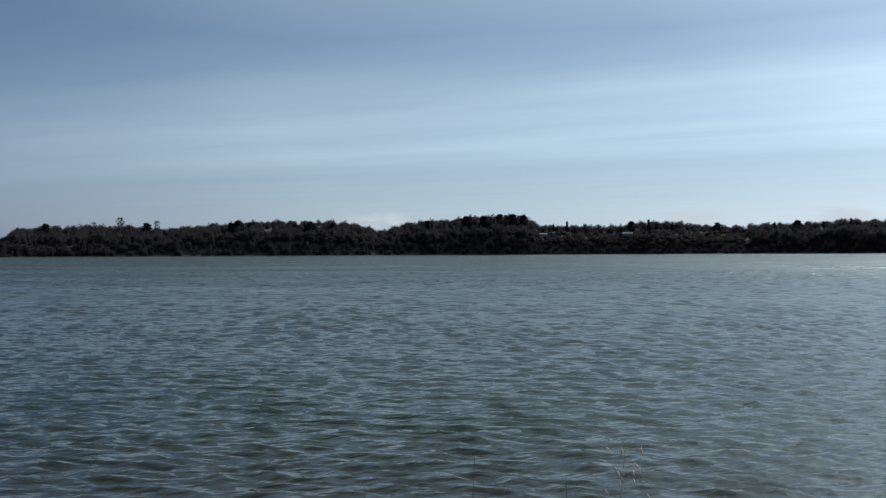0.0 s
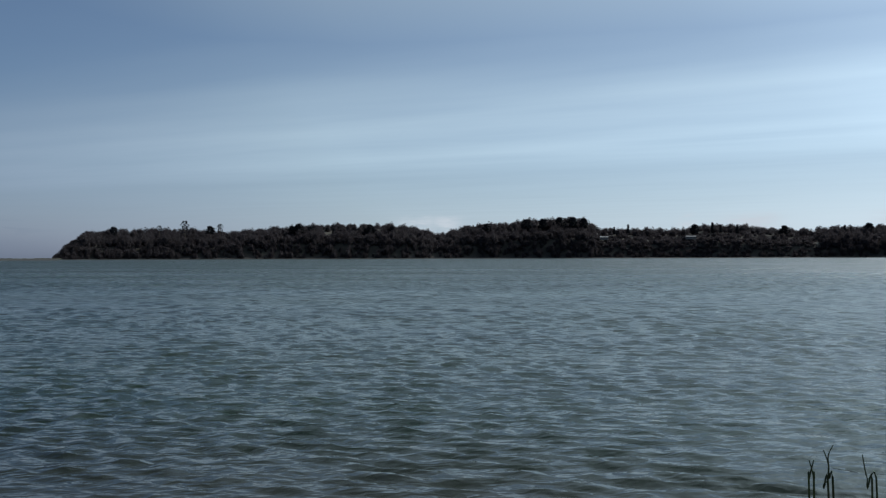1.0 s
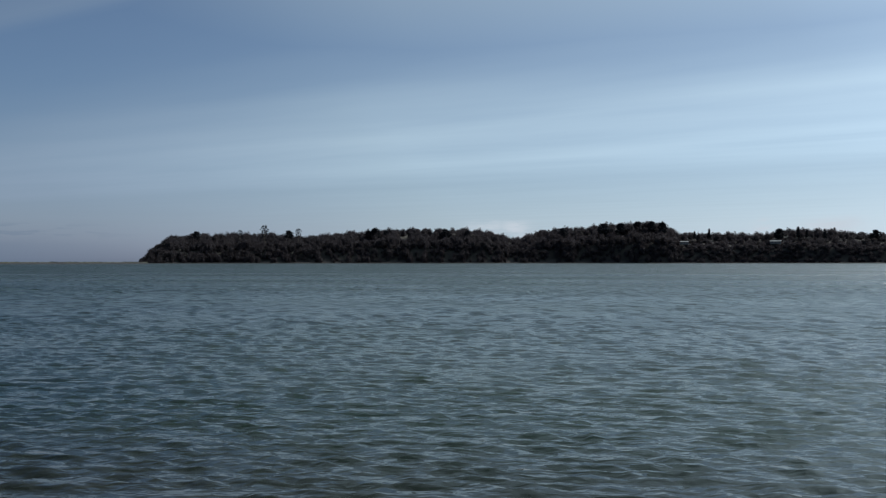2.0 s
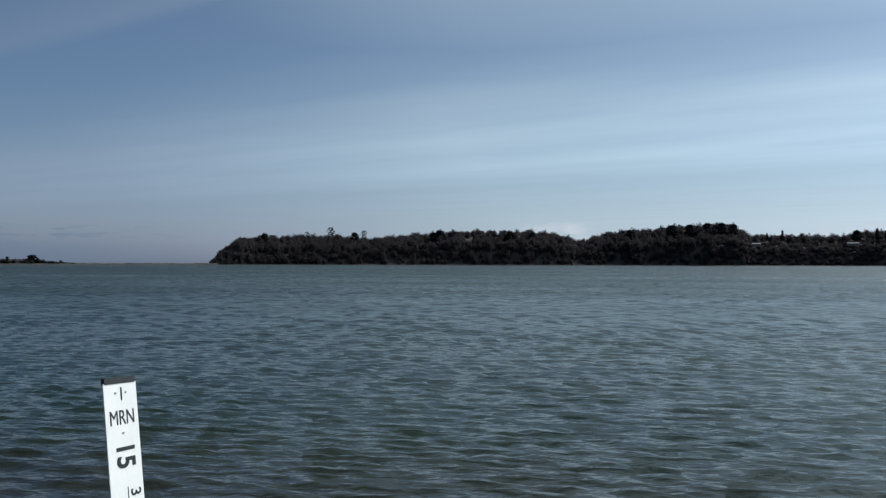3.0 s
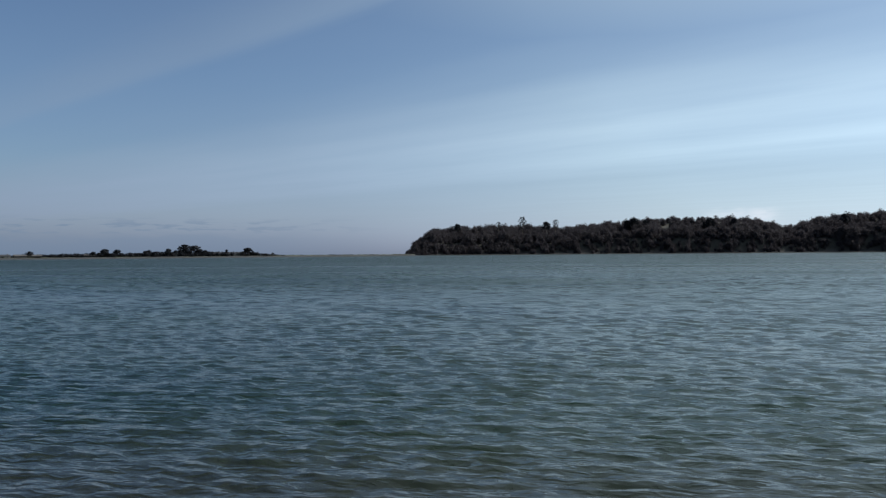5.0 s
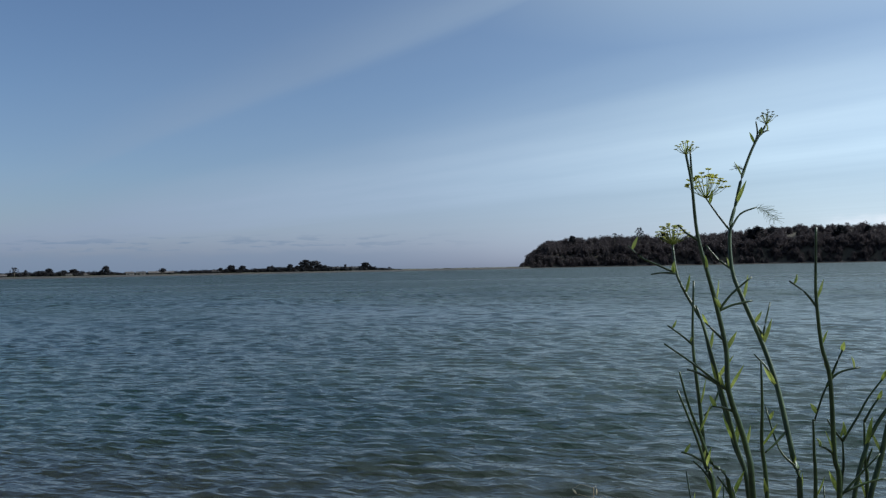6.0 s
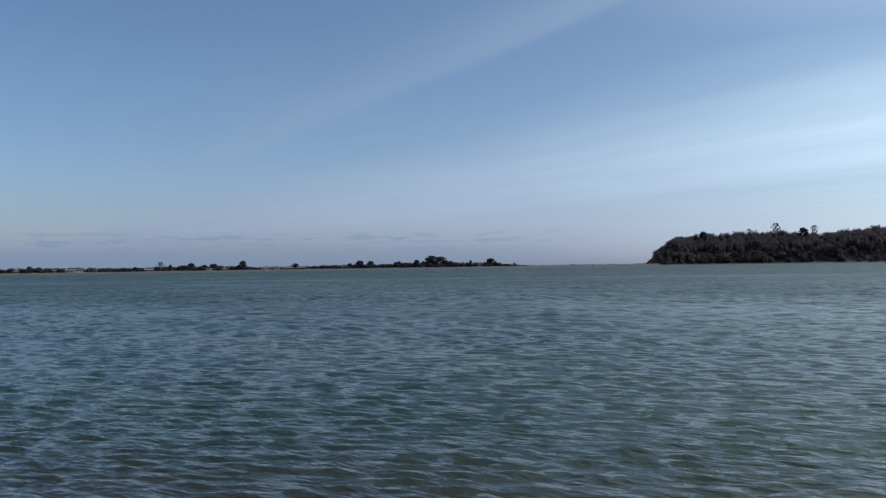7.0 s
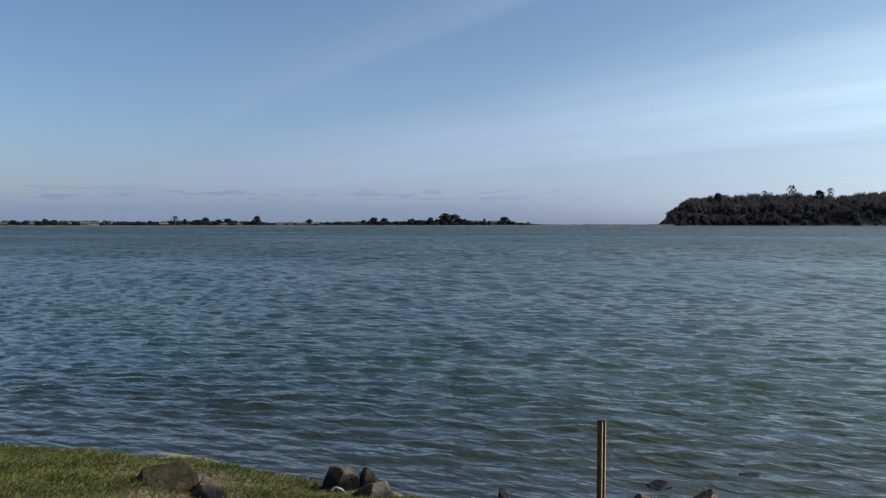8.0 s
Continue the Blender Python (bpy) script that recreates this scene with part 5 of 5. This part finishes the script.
# ---- steel post at the water's edge, and a utility pole ----
def channel_post(s, d, top):
    x, y = road_xy(s, d)
    z0 = float(ground_z(s, d))
    root = thing("steel_post", pose(float(x), float(y), z0, 0, 0.6, 80), "rusty steel channel post standing at the water's edge", "post")
    bm = bmesh.new()
    h = top - z0
    outline = [(-0.023, -0.028), (-0.018, -0.028), (-0.014, 0.012), (0.014, 0.012), (0.018, -0.028), (0.023, -0.028), (0.02, 0.02), (-0.02, 0.02)]
    lo = [bm.verts.new((px, py, -0.6)) for px, py in outline]
    hi = [bm.verts.new((px, py, h)) for px, py in outline]
    for k in range(8):
        bm.faces.new((lo[k], lo[(k + 1) % 8], hi[(k + 1) % 8], hi[k]))
    bm.faces.new(hi)
    bm.faces.new(lo[::-1])
    part("channel", bm, M_RUST, root)
    # pale strips paint the sun's gleam onto the edges of the flanges
    for px in (-0.0205, 0.0205):
        bm = bmesh.new()
        box(bm, px - 0.0025, px + 0.0025, -0.034, -0.0285, -0.2, h - 0.01)
        part("flange_edge", bm, M_SUNLIT_EDGE, root, "pale flange edge with sunlight painted in")
    for k in range(9):
        bm = bmesh.new()
        bmesh.ops.create_cone(bm, cap_ends=True, segments=8, radius1=0.005, radius2=0.005, depth=0.004, matrix=Matrix.Translation((0, 0.011, h - 0.05 - 0.07 * k)) @ pose(0, 0, 0, 90, 0, 0))
        part("bolt_hole", bm, M_BLACK, root)


channel_post(100.585, 6.92, 0.92)


def utility_pole(s, d, lean):
    rng = random.Random(77)
    base = spot(s, d, -0.6)
    root = thing("utility_pole", Matrix.Translation(base) @ pose(0, 0, 0, 0, lean, 30), "weathered brown wooden utility pole at the roadside", "utility pole")
    bm = bmesh.new()
    rows = [(z, 0.16 - 0.006 * z) for z in np.linspace(0, 9.6, 25)]
    tube(bm, [(rng.uniform(-0.006, 0.006), rng.uniform(-0.006, 0.006), z) for z, r in rows], [r * rng.uniform(0.97, 1.03) for z, r in rows], 14)
    part("shaft", bm, M_POLE, root)


utility_pole(71.48, 3.45, -8.0)


# ---- stones ----
def stone_mesh(seed, w, dp, h, cuts=9, rough=0.16, detail=4, peak=0.0, skew=0.0):
    """A broken stone: a lump cut by random planes, with a worn surface."""
    rng = random.Random(seed)
    bm = bmesh.new()
    bmesh.ops.create_icosphere(bm, subdivisions=detail, radius=1.0)
    planes = []
    for k in range(cuts):
        n = Vector((rng.gauss(0, 1), rng.gauss(0, 1), rng.gauss(0.25, 0.8))).normalized()
        planes.append((n, rng.uniform(0.55, 0.82)))
    off = Vector((seed * 3.1, seed * 1.7, seed * 0.9))
    for v in bm.verts:
        for n, q in planes:
            e = v.co.dot(n) - q
            if e > 0:
                v.co -= n * e
        v.co *= 1 + rough * noise.noise(v.co * 2.3 + off) + rough * 0.6 * noise.noise(v.co * 6.1 + off) + rough * 0.3 * noise.noise(v.co * 15 + off)
        thin = 1 - peak * max(0.0, v.co.z + 0.2)
        v.co = Vector((v.co.x * w * 0.62 * thin, v.co.y * dp * 0.62 * thin, v.co.z * h * 0.8))
        v.co.x += skew * max(0.0, v.co.z)
    me_ = bpy.data.meshes.new("rock")
    bm.to_mesh(me_)
    bm.free()
    return me_


def rock(seed, s, d, size, z, mat, label, turn=0.0, name="rock", cuts=9, detail=4, rough=0.09):
    w, dp, h = size
    ob = part(name, stone_mesh(seed, w, dp, h, cuts, rough, detail), mat)
    x, y = road_xy(s, d)
    ob.matrix_world = pose(float(x), float(y), z, 0, 0, turn)
    return tagged(ob, label, "rock", "rocks along the shore")


big = part("boulder", stone_mesh(21, 1.5, 1.1, 1.08, 14, 0.13, 5, 0.5, 0.16), M_BOULDER)
bx, by = road_xy(53.57, 6.0)
big.matrix_world = pose(float(bx), float(by), 0.37, 0, 0, 15)
tagged(big, "large rugged brown boulder on the shore bank", "boulder", "rocks along the shore")
DRY, WETL = "angular tan stone lying on the grassy shore", "dark wet stone breaking the lagoon surface"
for seed, s, d, size, z, mat, label in (
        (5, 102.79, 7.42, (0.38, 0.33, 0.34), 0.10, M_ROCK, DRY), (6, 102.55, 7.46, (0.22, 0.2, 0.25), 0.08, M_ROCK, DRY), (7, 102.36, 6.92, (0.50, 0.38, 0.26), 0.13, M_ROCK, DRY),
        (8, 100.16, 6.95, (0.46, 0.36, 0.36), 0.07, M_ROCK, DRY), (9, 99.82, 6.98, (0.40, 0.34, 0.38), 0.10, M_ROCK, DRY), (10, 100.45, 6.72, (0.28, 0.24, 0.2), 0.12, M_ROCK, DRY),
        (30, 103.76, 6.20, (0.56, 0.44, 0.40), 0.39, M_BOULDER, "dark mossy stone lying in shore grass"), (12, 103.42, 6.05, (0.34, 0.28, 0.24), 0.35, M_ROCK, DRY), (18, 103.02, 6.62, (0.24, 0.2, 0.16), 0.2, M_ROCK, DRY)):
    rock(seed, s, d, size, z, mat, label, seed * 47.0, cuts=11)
for seed, s, d, size, z, mat, label in (
        (13, 100.08, 8.30, (0.32, 0.24, 0.12), -0.045, M_WET, WETL), (14, 96.66, 9.6, (0.30, 0.24, 0.11), -0.045, M_WET, WETL), (15, 101.42, 7.68, (0.085, 0.085, 0.11), 0.0, M_WET, WETL),
        (16, 88.42, 8.85, (0.34, 0.26, 0.13), -0.035, M_WET, WETL), (17, 99.25, 8.87, (0.36, 0.24, 0.09), -0.05, M_WET, WETL)):
    rock(seed, s, d, size, z, mat, label, seed * 47.0, cuts=11)


# ---- driftwood ----
def driftwood(seed, s, d, yaw, length, r, z):
    rng = random.Random(seed)
    x, y = road_xy(s, d)
    root = thing("driftwood_log", pose(float(x), float(y), z, 0, 0, yaw), "bleached grey driftwood log lying in shore grass", "driftwood")
    bm = bmesh.new()
    pts = bezier([(-length / 2, 0, 0), (-length * 0.15, rng.uniform(-0.05, 0.05), 0.03), (length * 0.2, rng.uniform(-0.04, 0.04), 0.02), (length / 2, 0.03, -0.02)], 5)
    tube(bm, pts, [r * rng.uniform(0.8, 1.15) * (1 - 0.35 * i / len(pts)) for i in range(len(pts))], 9)
    for v in bm.verts:
        v.co += v.co.normalized() * 0.012 * noise.noise(v.co * 14)
    part("trunk", bm, M_DRIFT, root)


driftwood(62, 104.02, 6.30, 20, 0.34, 0.024, 0.37)
driftwood(63, 102.75, 7.18, 50, 0.12, 0.012, 0.13)
driftwood(64, 101.24, 6.90, 60, 0.5, 0.018, 0.14)
driftwood(65, 101.60, 7.25, 35, 0.10, 0.016, 0.08)


# ---- shore grass ----
def grass_patch(name, seed, count, s0, s1, d0, d1, tall, label, mat, beyond=0.0):
    """Many bent blades as one object."""
    rng = np.random.default_rng(seed)
    s_ = rng.uniform(s0, s1, count)
    d_ = rng.uniform(d0, d1, count)
    clump = np.sin(s_ * 2.3 + 1.1 * d_) * np.sin(d_ * 3.1 - 0.7 * s_) + rng.normal(0, 0.5, count)
    keep = (d_ < shore(s_) + beyond + 0.12 * clump) & (clump > -1.4)
    s_, d_, clump = s_[keep], d_[keep], clump[keep]
    n = len(s_)
    x, y = road_xy(s_, d_)
    z = ground_z(s_, d_) - 0.01
    h = tall * rng.uniform(0.45, 1.15, n) * (0.8 + 0.35 * np.clip(clump, -1, 1))
    a, lean = rng.uniform(0, 6.283, n), rng.uniform(0.3, 1.3, n) * h
    w = rng.uniform(0.0009, 0.0020, n)
    px, py = np.cos(a + 1.57) * w, np.sin(a + 1.57) * w
    v = np.stack([np.stack([x - px, y - py, z], -1), np.stack([x + px, y + py, z], -1),
                  np.stack([x + px * 0.8 + np.cos(a) * lean * 0.35, y + py * 0.8 + np.sin(a) * lean * 0.35, z + h * 0.6], -1),
                  np.stack([x + np.cos(a) * lean, y + np.sin(a) * lean, z + h], -1)], 1).reshape(-1, 3)
    f = np.arange(n)[:, None] * 4 + np.array([[0, 1, 2, 3]])
    me_ = sheet(name, v, f, [mat], smooth=False)
    return tagged(part(name, me_, None), label, "grass", kind="stuff")


grass_patch("shore_grass", 5, 230000, 100.5, 109.5, 5.2, 8.8, 0.048, "matted green and yellow salt grass on the shore", M_GRASS, -0.1)
grass_patch("verge_grass", 6, 26000, -12.0, 100.8, 1.7, 5.2, 0.13, "short dry grass along the road verge", M_GRASS)
